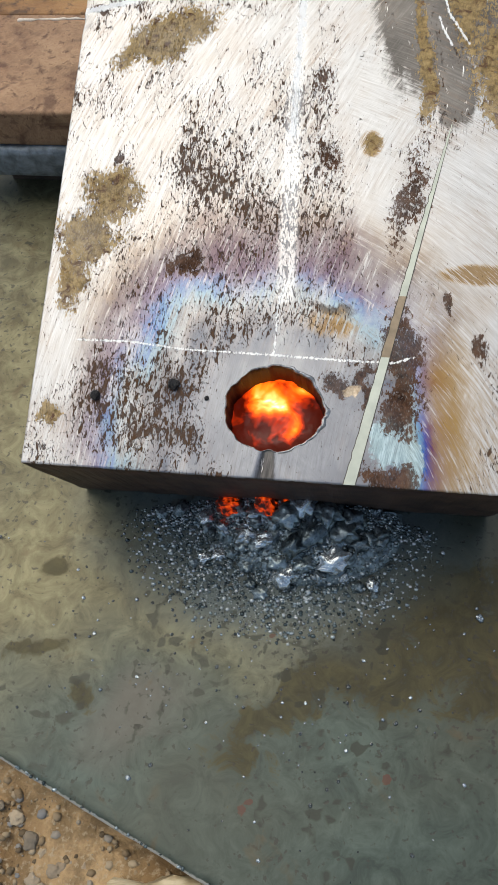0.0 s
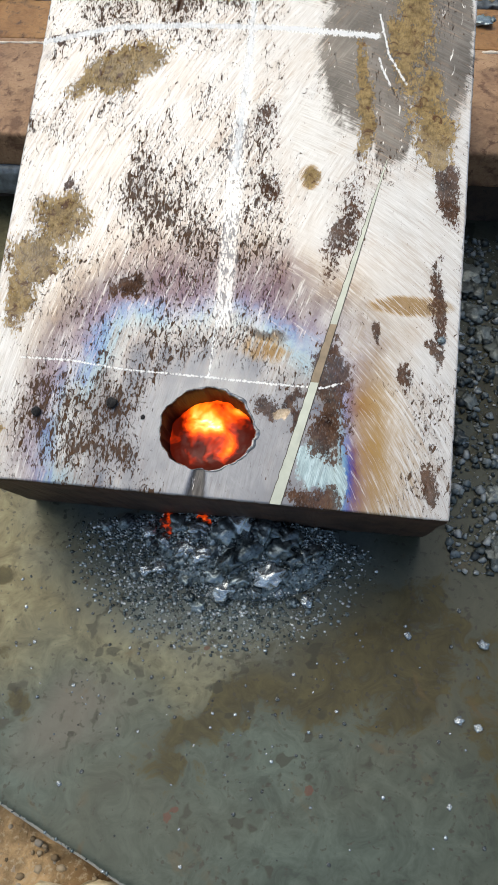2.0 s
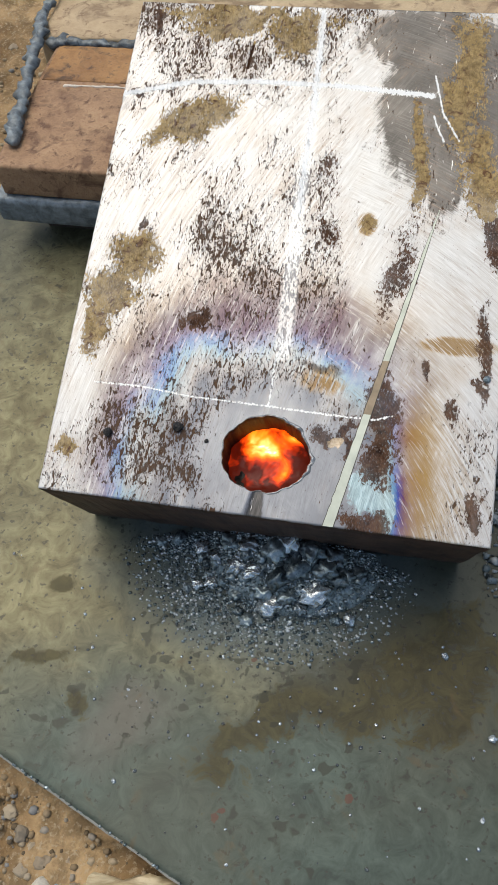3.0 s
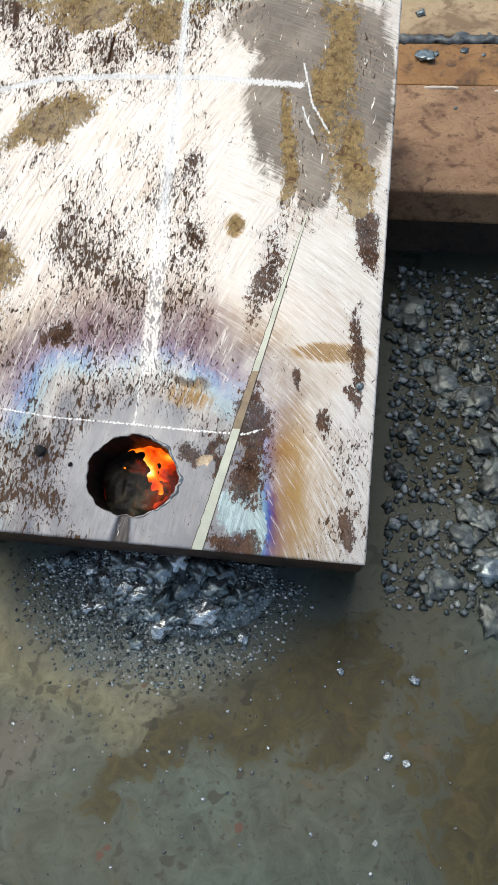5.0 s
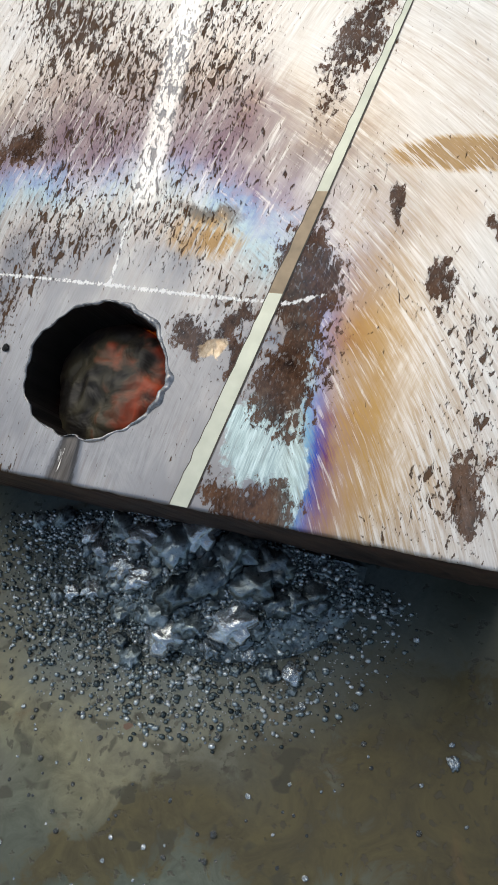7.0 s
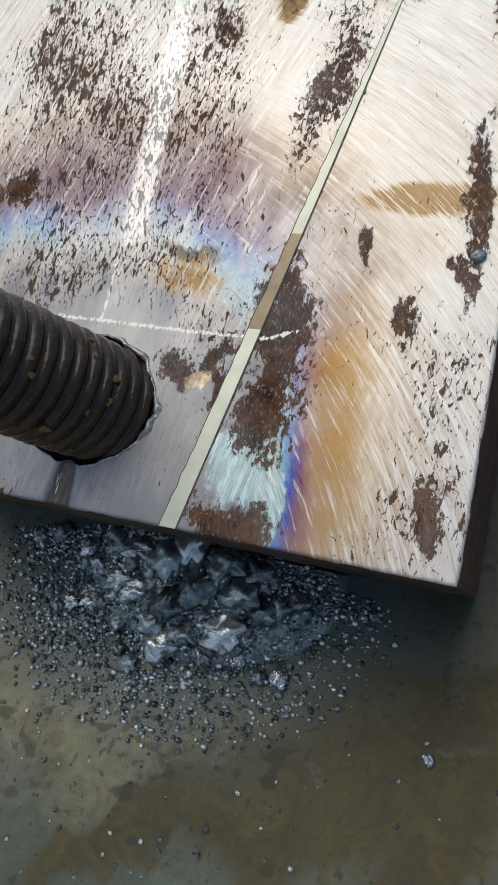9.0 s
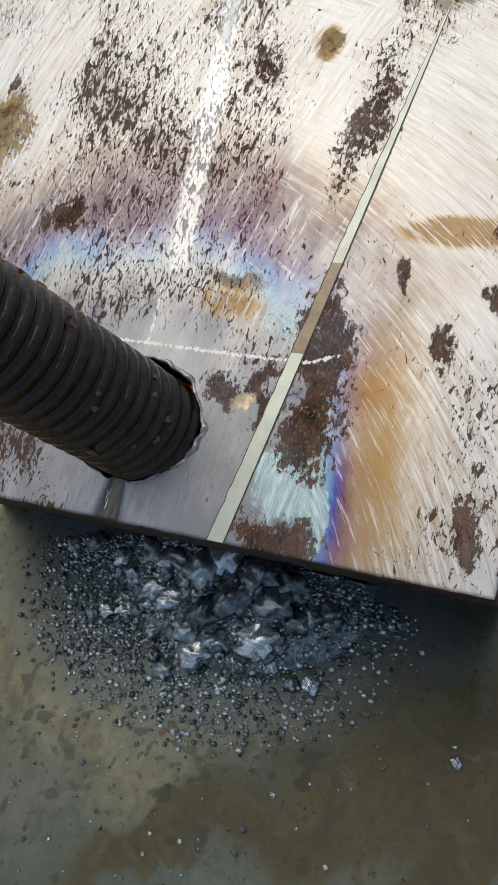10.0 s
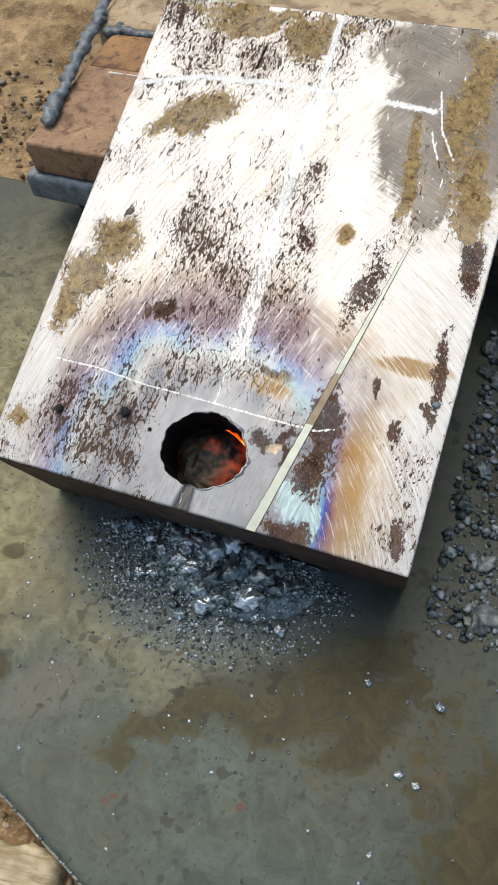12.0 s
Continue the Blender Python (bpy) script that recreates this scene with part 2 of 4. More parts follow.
def mill_plate():
    """Dark mill-scaled plate with olive film, brown stains, a burnt halo and reflections painted in blue."""
    m, nt, sh = material("mill_plate")
    brown, olive, halo = attr(nt, "stain")
    blue, purple, speck = attr(nt, "film")
    broad = grain(nt, 14, 5, 0.6)
    mid = grain(nt, 75, 8, 0.68, 0, 0.9)
    fine = grain(nt, 700, 4, 0.6)
    patchy = step(nt, mid, 0.5, 3.5)
    colour = mix(nt, calc(nt, "MULTIPLY_ADD", broad, 0.6, calc(nt, "MULTIPLY", patchy, 0.4)), (0.028, 0.032, 0.022), (0.088, 0.088, 0.062))
    colour = mix(nt, olive, colour, mix(nt, patchy, (0.082, 0.068, 0.028), (0.235, 0.212, 0.115)))
    # reflection gradient of the plate, put into the base colour as blue
    colour = mix(nt, blue, colour, mix(nt, patchy, (0.026, 0.040, 0.033), (0.072, 0.096, 0.080)))
    colour = mix(nt, calc(nt, "MULTIPLY", purple, 0.6), colour, (0.105, 0.090, 0.075))
    film = step(nt, calc(nt, "MULTIPLY_ADD", mid, 2.3, brown), 1.66, 4.0)
    colour = mix(nt, calc(nt, "MULTIPLY", film, 0.86), colour, mix(nt, patchy, (0.024, 0.019, 0.004), (0.062, 0.050, 0.016)))
    colour = mix(nt, calc(nt, "MULTIPLY", halo, 0.85), colour, mix(nt, fine, (0.044, 0.062, 0.066), (0.120, 0.150, 0.152)))
    colour = mix(nt, calc(nt, "MULTIPLY", step(nt, calc(nt, "MULTIPLY_ADD", fine, 0.5, speck), 0.75, 8), 0.8), colour, (0.085, 0.032, 0.020))
    pits = step(nt, calc(nt, "MULTIPLY_ADD", broad, 0.25, grain(nt, 300, 3, 0.55, 0, 0, (7, 2, 0))), 0.757, 18)
    colour = mix(nt, calc(nt, "MULTIPLY", pits, 0.75), colour, (0.035, 0.033, 0.025))
    colour = mix(nt, calc(nt, "MULTIPLY", step(nt, grain(nt, 46, 5, 0.6, 0, 0.8, (1, 9, 0)), 0.66, 10), 0.5), colour, (0.085, 0.055, 0.022))
    edge_glint, dapple, _ = attr(nt, "rim")
    colour = mix(nt, calc(nt, "MULTIPLY", step(nt, calc(nt, "MULTIPLY_ADD", mid, 0.6, dapple), 0.80, 9), 0.75), colour, (0.022, 0.024, 0.016))
    # bright highlight along the front edge, painted into the colour
    colour = mix(nt, calc(nt, "MULTIPLY", step(nt, calc(nt, "MULTIPLY_ADD", fine, 0.7, edge_glint), 0.85, 5), 0.8), colour, (0.40, 0.385, 0.35))
    rough = calc(nt, "MULTIPLY_ADD", mid, 0.30, calc(nt, "MULTIPLY_ADD", film, 0.10, 0.26))
    high = calc(nt, "MULTIPLY_ADD", fine, 0.3, calc(nt, "MULTIPLY", pits, -0.5))
    finish(nt, sh, colour, rough, 0.10, high, 0.00012, 0.28)
    return m


def rust_steel(name, dark, light, flake, scale=1.0, rough=0.75):
    m, nt, sh = material(name)
    a, b, c = grain(nt, 26 * scale, 5, 0.6), grain(nt, 170 * scale, 5, 0.65, 0, 0.4), grain(nt, 900 * scale, 3)
    colour = mix(nt, step(nt, calc(nt, "MULTIPLY_ADD", b, 0.6, calc(nt, "MULTIPLY", a, 0.6)), 0.6, 3), dark, light)
    colour = mix(nt, calc(nt, "MULTIPLY", step(nt, b, 0.60, 10), 0.7), colour, flake)
    blotch = step(nt, calc(nt, "MULTIPLY_ADD", b, 0.45, grain(nt, 48 * scale, 4, 0.6, 0, 0.7, (3, 2, 1))), 0.81, 7)
    colour = mix(nt, calc(nt, "MULTIPLY", blotch, 0.75), colour, tuple(0.75 * v for v in flake))
    finish(nt, sh, colour, calc(nt, "MULTIPLY_ADD", c, 0.2, rough - 0.1), 0.1, calc(nt, "MULTIPLY_ADD", c, 0.4, b), 0.0007)
    return m


def torch_cut(name, dark, light):
    """Flame-cut side of thick steel: dark scale with upright drag lines."""
    m, nt, sh = material(name)
    a, b = grain(nt, (500, 500, 26), 3, 0.6), grain(nt, 70, 5)
    colour = mix(nt, step(nt, b, 0.5, 4), dark, light)
    finish(nt, sh, mix(nt, calc(nt, "MULTIPLY", a, 0.5), colour, tuple(1.2 * v for v in light)), 0.62, 0.15, a, 0.0006, 0.3)
    return m


def slag(name, dark, light, metal, scale=1.1, rough=0.08):
    m, nt, sh = material(name)
    a, b = grain(nt, 1.6 * scale, 5, 0.6, 0, 0.4), grain(nt, 7.5 * scale, 4)
    vary = put(nt, "ShaderNodeObjectInfo", out=5)
    colour = mix(nt, calc(nt, "MULTIPLY_ADD", vary, 0.45, calc(nt, "MULTIPLY_ADD", a, 2.0, -0.85), True), dark, light)
    finish(nt, sh, colour, calc(nt, "MULTIPLY_ADD", b, 0.26, rough), metal, calc(nt, "MULTIPLY_ADD", b, 0.15, a), 0.0004)
    return m


def glowing(name, strength, scale, stops, shift, heart=(0, 0), fall=0.0, cold=(0.03, 0.015, 0.01), ash=(0.03, 0.015, 0.01)):
    """Hot slag that gives off its own light, brightest round its heart."""
    m, nt, sh = material(name)
    a = grain(nt, scale, 3, 0.5, 0, 0.4, shift)
    sep = nt.nodes.new("ShaderNodeSeparateXYZ")
    nt.links.new(put(nt, "ShaderNodeTexCoord", out=3), sep.inputs[0])
    dx, dy = calc(nt, "SUBTRACT", sep.outputs[0], heart[0]), calc(nt, "SUBTRACT", sep.outputs[1], heart[1])
    away = calc(nt, "SQRT", calc(nt, "ADD", calc(nt, "MULTIPLY", dx, dx), calc(nt, "MULTIPLY", dy, dy)))
    v = calc(nt, "MULTIPLY_ADD", away, -fall, calc(nt, "ADD", a, fall * 0.0125))
    finish(nt, sh, mix(nt, step(nt, a, 0.5, 5), cold, ash), 0.6, 0.0, a, 0.0015)
    nt.links.new(ramp(nt, v, stops), sh.inputs["Emission Color"])
    sh.inputs["Emission Strength"].default_value = strength
    return m


def dirt():
    m, nt, sh = material("dry_dirt")
    a, b, c = grain(nt, 17, 5, 0.6, 0, 0.5), grain(nt, 75, 6, 0.65), grain(nt, 420, 4, 0.6)
    colour = mix(nt, step(nt, a, 0.5, 3), (0.180, 0.110, 0.052), (0.49, 0.335, 0.180))
    colour = mix(nt, calc(nt, "MULTIPLY", step(nt, b, 0.52, 6), 0.6), colour, (0.105, 0.070, 0.037))
    colour = mix(nt, calc(nt, "MULTIPLY", step(nt, c, 0.60, 9), 0.6), colour, (0.43, 0.35, 0.24))
    finish(nt, sh, colour, 0.95, 0.0, calc(nt, "MULTIPLY_ADD", c, 0.4, b), 0.003, 0.2)
    return m


def stone():
    m, nt, sh = material("pebble")
    vary = put(nt, "ShaderNodeObjectInfo", out=5)
    a = grain(nt, 2.5, 5)
    colour = ramp(nt, vary, [(0.0, (0.22, 0.165, 0.110)), (0.35, (0.40, 0.32, 0.22)), (0.6, (0.165, 0.135, 0.100)), (0.8, (0.37, 0.29, 0.20)), (1.0, (0.27, 0.18, 0.11))])
    finish(nt, sh, mix(nt, calc(nt, "MULTIPLY", a, 0.5), colour, (0.34, 0.28, 0.21)), 0.85, 0.0, a, 0.0008, 0.3)
    return m


def timber():
    m, nt, sh = material("weathered_wood")
    a, b = grain(nt, (30, 420, 200), 4, 0.6, 0, 0.4), grain(nt, 60, 4)
    colour = mix(nt, step(nt, a, 0.5, 4), (0.30, 0.225, 0.125), (0.55, 0.46, 0.31))
    finish(nt, sh, mix(nt, calc(nt, "MULTIPLY", step(nt, b, 0.6, 6), 0.5), colour, (0.21, 0.15, 0.085)), 0.85, 0.0, a, 0.0006, 0.3)
    return m


def plain(name, colour, rough, metal=0.0, scale=300, spread=0.5):
    m, nt, sh = material(name)
    a = grain(nt, scale, 4)
    finish(nt, sh, mix(nt, a, tuple(v * (1 - spread) for v in colour), tuple(min(1, v * (1 + spread)) for v in colour)), rough, metal, a, 0.0003)
    return m


STEEL, PLATE = ground_steel(), mill_plate()
CUT = torch_cut("torch_cut_scale", (0.018, 0.015, 0.014), (0.085, 0.052, 0.040))
SIDE = torch_cut("rusty_side", (0.030, 0.017, 0.013), (0.115, 0.062, 0.044))
BURNT = torch_cut("burnt_wall", (0.004, 0.003, 0.0025), (0.014, 0.010, 0.008))
SLAG = slag("slag", (0.034, 0.048, 0.056), (0.44, 0.52, 0.55), 0.75, 0.9, 0.18)
SLAG_RUSTED = slag("cold_slag", (0.030, 0.036, 0.036), (0.27, 0.30, 0.285), 0.3, 1.0, 0.24)
SLAG_FUSED = slag("fused_slag", (0.030, 0.042, 0.050), (0.34, 0.41, 0.44), 0.6, 260, 0.22)
BEADS = slag("slag_beads", (0.16, 0.19, 0.21), (0.85, 0.90, 0.93), 0.75)
SLAB = rust_steel("rusted_slab", (0.20, 0.105, 0.058), (0.45, 0.285, 0.165), (0.13, 0.060, 0.034), 1.3)
SLAB_ORANGE = rust_steel("orange_rust", (0.22, 0.105, 0.040), (0.44, 0.24, 0.095), (0.10, 0.055, 0.035))
TAN = rust_steel("tan_rust", (0.36, 0.255, 0.150), (0.52, 0.395, 0.250), (0.24, 0.15, 0.085), 0.8)
SCALE_DARK = rust_steel("dark_rust", (0.030, 0.022, 0.018), (0.085, 0.055, 0.042), (0.02, 0.016, 0.015))
DROSS = slag("dross", (0.045, 0.050, 0.055), (0.25, 0.29, 0.32), 0.2, 110, 0.35)
RIM = slag("melted_rim", (0.06, 0.06, 0.065), (0.56, 0.56, 0.57), 0.5, 260)
CHALK = plain("chalk", (0.66, 0.58, 0.49), 0.95, 0.0, 900, 0.35)
SCAR = plain("polished_cut", (0.44, 0.465, 0.40), 0.40, 0.25, 90, 0.40)
SCAR_EDGE = plain("cut_edge", (0.060, 0.050, 0.042), 0.6, 0.1, 300, 0.7)
SCAR_BROWN = plain("browned_cut", (0.25, 0.19, 0.125), 0.5, 0.2, 200, 0.5)
MOLTEN = glowing("molten_slag", 1.7, (85, 85, 85), [(0.0, (0.02, 0.001, 0.0)), (0.38, (0.05, 0.002, 0.0)), (0.47, (0.34, 0.016, 0.001)), (0.57, (0.95, 0.085, 0.004)), (0.66, (1.0, 0.24, 0.014)), (0.76, (1.0, 0.62, 0.16)), (0.82, (1.0, 0.95, 0.75))], (0.9, 0.35, 0.2), (-0.001, 0.0095), 27.0)
EMBER = glowing("ember_slag", 0.8, (1.7, 1.7, 1.7), [(0.0, (0.0, 0.0, 0.0)), (0.45, (0.02, 0.001, 0.0)), (0.58, (0.6, 0.04, 0.002)), (0.72, (1.0, 0.13, 0.01))], (0.2, 0.8, 0.1))
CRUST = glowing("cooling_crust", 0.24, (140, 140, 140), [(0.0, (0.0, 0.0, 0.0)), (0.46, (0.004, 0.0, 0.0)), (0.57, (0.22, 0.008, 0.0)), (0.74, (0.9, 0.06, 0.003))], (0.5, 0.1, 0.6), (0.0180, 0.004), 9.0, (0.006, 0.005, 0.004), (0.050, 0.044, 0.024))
SHOT = plain("dark_shot", (0.26, 0.265, 0.26), 0.20, 0.9, 900, 0.5)
BEAD = plain("black_spatter", (0.020, 0.018, 0.018), 0.38, 0.2, 900, 0.5)
DIRT, STONE, WOOD = dirt(), stone(), timber()
THREAD = plain("oily_black_steel", (0.026, 0.017, 0.011), 0.20, 0.0, 420, 0.8)
THREAD.node_tree.nodes["Principled BSDF"].inputs["Specular IOR Level"].default_value = 0.34
FLAKE = plain("rust_flake", (0.15, 0.085, 0.035), 0.8, 0.0, 3, 0.6)


# ---- mesh helpers ----
def solid(name, verts, faces, mats, parent=None, label="", smooth=True, slots=None):
    """One mesh object from arrays, under a parent."""
    me = bpy.data.meshes.new(name)
    me.from_pydata([tuple(v) for v in verts], [], [tuple(f) for f in faces])
    for m in mats if isinstance(mats, (list, tuple)) else [mats]:
        me.materials.append(m)
    me.polygons.foreach_set("use_smooth", [smooth] * len(me.polygons))
    if slots is not None:
        me.polygons.foreach_set("material_index", slots)
    ob = new(name, me)
    ob.parent = parent
    if label:
        ob["label"] = label
    return ob


def part(name, bm, mat_, parent=None, label="", smooth=True):
    """One mesh object from a bmesh, under a thing or a part."""
    me = bpy.data.meshes.new(name)
    bm.to_mesh(me)
    bm.free()
    me.materials.append(mat_)
    me.polygons.foreach_set("use_smooth", [smooth] * len(me.polygons))
    ob = new(name, me)
    ob.parent = parent
    if label:
        ob["label"] = label
    return ob


def fields(ob, **layers):
    """Vector attributes of three fields each."""
    for name, (a, b, c) in layers.items():
        layer = ob.data.attributes.new(name, "FLOAT_VECTOR", "POINT")
        layer.data.foreach_set("vector", np.stack([a, b, c], 1).astype(np.float32).ravel())


def thing(name, label, category, group="", at=None, kind=""):
    ob = tagged(new(name), label, category, group, kind)
    if at is not None:
        ob.matrix_world = at
    return ob


def lump(seed, detail=2, rough=0.35, flat=1.0, cell=1.3):
    """A broken, bubbly clod of about unit radius that stands on z = 0."""
    bm = bmesh.new()
    bmesh.ops.create_icosphere(bm, subdivisions=detail, radius=1.0)
    off = Vector((seed * 3.7, seed * 1.3, seed * 7.1))
    for v in bm.verts:
        d = v.co.normalized()
        r = 1 + rough * noise.noise(d * cell + off) + 0.6 * rough * noise.noise(d * cell * 2.4 + off) + 0.3 * rough * noise.noise(d * cell * 5.5 + off)
        v.co = d * r
        v.co.z *= flat
    low = min(v.co.z for v in bm.verts)
    for v in bm.verts:
        v.co.z = max(v.co.z - low - 0.12 * flat, 0.0)
    return bm


def rounded_box(a, b, edge, segments=2, uneven=0.0, cuts=0, seed=0):
    bm = bmesh.new()
    bmesh.ops.create_cube(bm, size=1)
    for v in bm.verts:
        v.co = Vector([(a[i] + b[i]) / 2 + v.co[i] * (b[i] - a[i]) for i in range(3)])
    bmesh.ops.bevel(bm, geom=bm.edges[:], offset=edge, segments=segments, affect="EDGES", profile=0.6)
    if cuts:
        bmesh.ops.subdivide_edges(bm, edges=[e for e in bm.edges if e.calc_length() > 6 * edge], cuts=cuts, use_grid_fill=True)
    for v in bm.verts:
        v.co += uneven * Vector((noise.noise(v.co * 90 + Vector((seed, 0, 0))), noise.noise(v.co * 90 + Vector((0, seed, 9))), noise.noise(v.co * 90 + Vector((5, 0, seed)))))
    return bm


def ridge(points, radius, seed, segments=8, per=14):
    """A knobbly bead of weld or dross along a line of points."""
    pts, verts, faces = [Vector(p) for p in points], [], []
    for a, b in zip(pts, pts[1:]):
        pts_n = max(2, int((b - a).length / (radius * 6 / per)))
        for k in range(pts_n):
            verts.append(a.lerp(b, k / pts_n))
    line = verts + [pts[-1]]
    verts = []
    for k, p in enumerate(line):
        ahead = (line[min(k + 1, len(line) - 1)] - line[max(k - 1, 0)]).normalized()
        side = ahead.cross(Vector((0, 0, 1))).normalized()
        up = side.cross(ahead)
        ends = min(1.0, 0.35 + 0.3 * min(k, len(line) - 1 - k))
        wob = Vector((noise.noise(p * 60 + Vector((seed, 1, 2))), noise.noise(p * 130 + Vector((3, seed, 1))), 0)) * radius * 0.6
        for s in range(segments):
            ang = 2 * math.pi * s / segments
            d = side * math.cos(ang) + up * math.sin(ang)
            r = radius * ends * (0.95 + 0.6 * noise.noise(p * 45 + Vector((seed, seed, 0))) + 0.85 * noise.noise(p * 170 + d * 1.3 + Vector((seed, 3, 0))) + 0.3 * noise.noise(p * 600 + d * 2.1))
            verts.append(p + wob + Vector((d.x, d.y, d.z * 0.7)) * r)
    faces = [(k * segments + s, k * segments + (s + 1) % segments, (k + 1) * segments + (s + 1) % segments, (k + 1) * segments + s) for k in range(len(line) - 1) for s in range(segments)]
    faces += [tuple(range(segments))[::-1], tuple((len(line) - 1) * segments + s for s in range(segments))]
    return verts, faces


# ---- dirt ground, one sheet to the horizon ----
def build_ground():
    near = np.arange(-0.62, 0.72, 0.0045)
    far = np.array([0.03 * 1.5 ** k for k in range(1, 22)])
    line = np.concatenate([near[0] - far[::-1], near, near[-1] + far])
    x, y = np.meshgrid(line, line, indexing="ij")
    z = -0.017 + 0.010 * (fbm(x * 28 + 40, y * 28 + 40, 11, 4) - 0.5) + 0.007 * (fbm(x * 110 + 90, y * 110 + 90, 21, 3) - 0.5)
    z = z + 0.006 * np.clip((y - 0.28) / 0.2, 0, 1)
    n = len(line)
    idx = np.arange(n * n).reshape(n, n)
    faces = np.stack([idx[:-1, :-1], idx[1:, :-1], idx[1:, 1:], idx[:-1, 1:]], -1).reshape(-1, 4)
    ob = solid("ground", np.stack([x, y, z], -1).reshape(-1, 3), faces.tolist(), DIRT)
    tagged(ob, "dry tan dirt strewn with grit and small stones", "ground", kind="structure")


build_ground()

# ---- the large plate on which all lies ----
P_BROWN = [(-0.0427, 0.0866, 0.0086, 0.0056, 13), (0.1000, -0.0480, 0.0300, 0.0100, 24), (0.0132, -0.0689, 0.0340, 0.0115, 49), (0.0453, -0.0452, 0.0320, 0.0140, 30), (0.0867, -0.0165, 0.0320, 0.0165, 19), (-0.1028, -0.0581, 0.016, 0.0030, 45),
           (-0.0765, -0.0709, 0.0100, 0.0050, -41), (-0.1050, -0.0174, 0.0060, 0.0070, 8), (0.0980, -0.0330, 0.0360, 0.0130, 15), (0.150, 0.120, 0.050, 0.030, 80), (0.175, -0.075, 0.045, 0.040, 0)]
P_OLIVE = [(-0.1213, -0.0165, 0.0600, 0.0600, 8), (-0.0281, -0.0466, 0.0550, 0.0200, 9), (-0.16, 0.10, 0.07, 0.12, 0)]
# blue patches stand in for the plate's uneven reflections
P_BLUE_REFLECT = [(-0.0600, -0.0850, 0.0600, 0.0300, 12), (0.0300, -0.0850, 0.0450, 0.0300, 20), (0.0534, -0.1173, 0.0900, 0.0330, 10), (0.1700, -0.0005, 0.0200, 0.0250, 6), (-0.07, -0.105, 0.05, 0.02, 15)]


def build_plate():
    edge = lambda x: -0.1451 - 0.377 * x
    xs, vs = np.arange(-0.46, 0.62, 0.0025), np.linspace(0, 1, 190)
    x, v = np.meshgrid(xs, vs, indexing="ij")
    front = edge(x) + 0.0007 * (fbm(x * 160, 0 * x, 31, 3) - 0.5)
    y = front + v * (0.262 - front)
    z = 0.0006 * (fbm(x * 9 + 9, y * 9 + 9, 33, 2) - 0.5) - 0.0008 * np.exp(-(y - front) / 0.0012)
    nx, nv = x.shape
    top = np.stack([x, y, z], -1).reshape(-1, 3)
    idx = np.arange(nx * nv).reshape(nx, nv)
    faces = np.stack([idx[:-1, :-1], idx[1:, :-1], idx[1:, 1:], idx[:-1, 1:]], -1).reshape(-1, 4).tolist()
    rim = np.concatenate([idx[:, 0], idx[-1, 1:], idx[-2::-1, -1], idx[0, -2:0:-1]])
    low = top[rim] - np.array([0, 0, 0.009])
    base, n = len(top), len(rim)
    faces += [(rim[k], base + k, base + (k + 1) % n, rim[(k + 1) % n]) for k in range(n)]
    ob = solid("steel_plate", np.concatenate([top, low]), faces, PLATE)
    tagged(ob, "large dark mill-scaled steel plate with olive and brown stains", "steel plate")
    px, py = np.concatenate([top, low])[:, 0], np.concatenate([top, low])[:, 1]
    wx, wy = px + 0.030 * (fbm(px * 34, py * 34, 41, 5) - 0.5), py + 0.034 * (fbm(px * 34 + 7, py * 34 + 3, 42, 5) - 0.5)
    away = np.hypot((wx + 0.004) / 0.072, (wy - 0.012) / 0.046)
    halo = np.clip((1.45 - away) * 1.5, 0, 1) * 0.92 + patches(wx, wy, [(0.150, 0.15, 0.035, 0.11, 0)], 0.5) * 0.2
    specks = patches(px, py, [(0.0551, -0.0943, 0.0022, 0.0022, 0), (-0.0034, -0.1122, 0.0016, 0.0024, 9), (-0.0004, -0.1089, 0.0024, 0.0015, 9), (0.003, -0.040, 0.002, 0.0012, 30)], 0.5)
    lip = py - edge(px)
    dapple = np.clip(2.6 * (fbm(px * 190 + 30, py * 190 + 30, 92, 3) - 0.42), 0, 1) * np.clip(1.6 * (fbm(px * 26 + 8, py * 26 + 8, 93, 2) - 0.25), 0, 1)
    # the first rim field places the painted edge highlight
    fields(ob, rim=(np.clip(1 - np.abs(lip) / 0.0016, 0, 1), dapple, 0 * px), stain=(patches(wx, wy, P_BROWN, 0.7), patches(wx, wy, P_OLIVE, 0.7), np.clip(halo, 0, 1)),
           film=(patches(wx, wy, P_BLUE_REFLECT, 0.8), patches(wx, wy, [(-0.0512, -0.0843, 0.0213, 0.0138, 30)], 0.5), specks))


build_plate()

# ---- the thick block with the burnt hole ----
BLOCK = pose(0, 0, 0.0779, 17.67, 0, 0)
THICK = 0.0815
HOLE_X, HOLE_Y, HOLE_A, HOLE_B = 0.0003, 0.0285, 0.0196, 0.0172
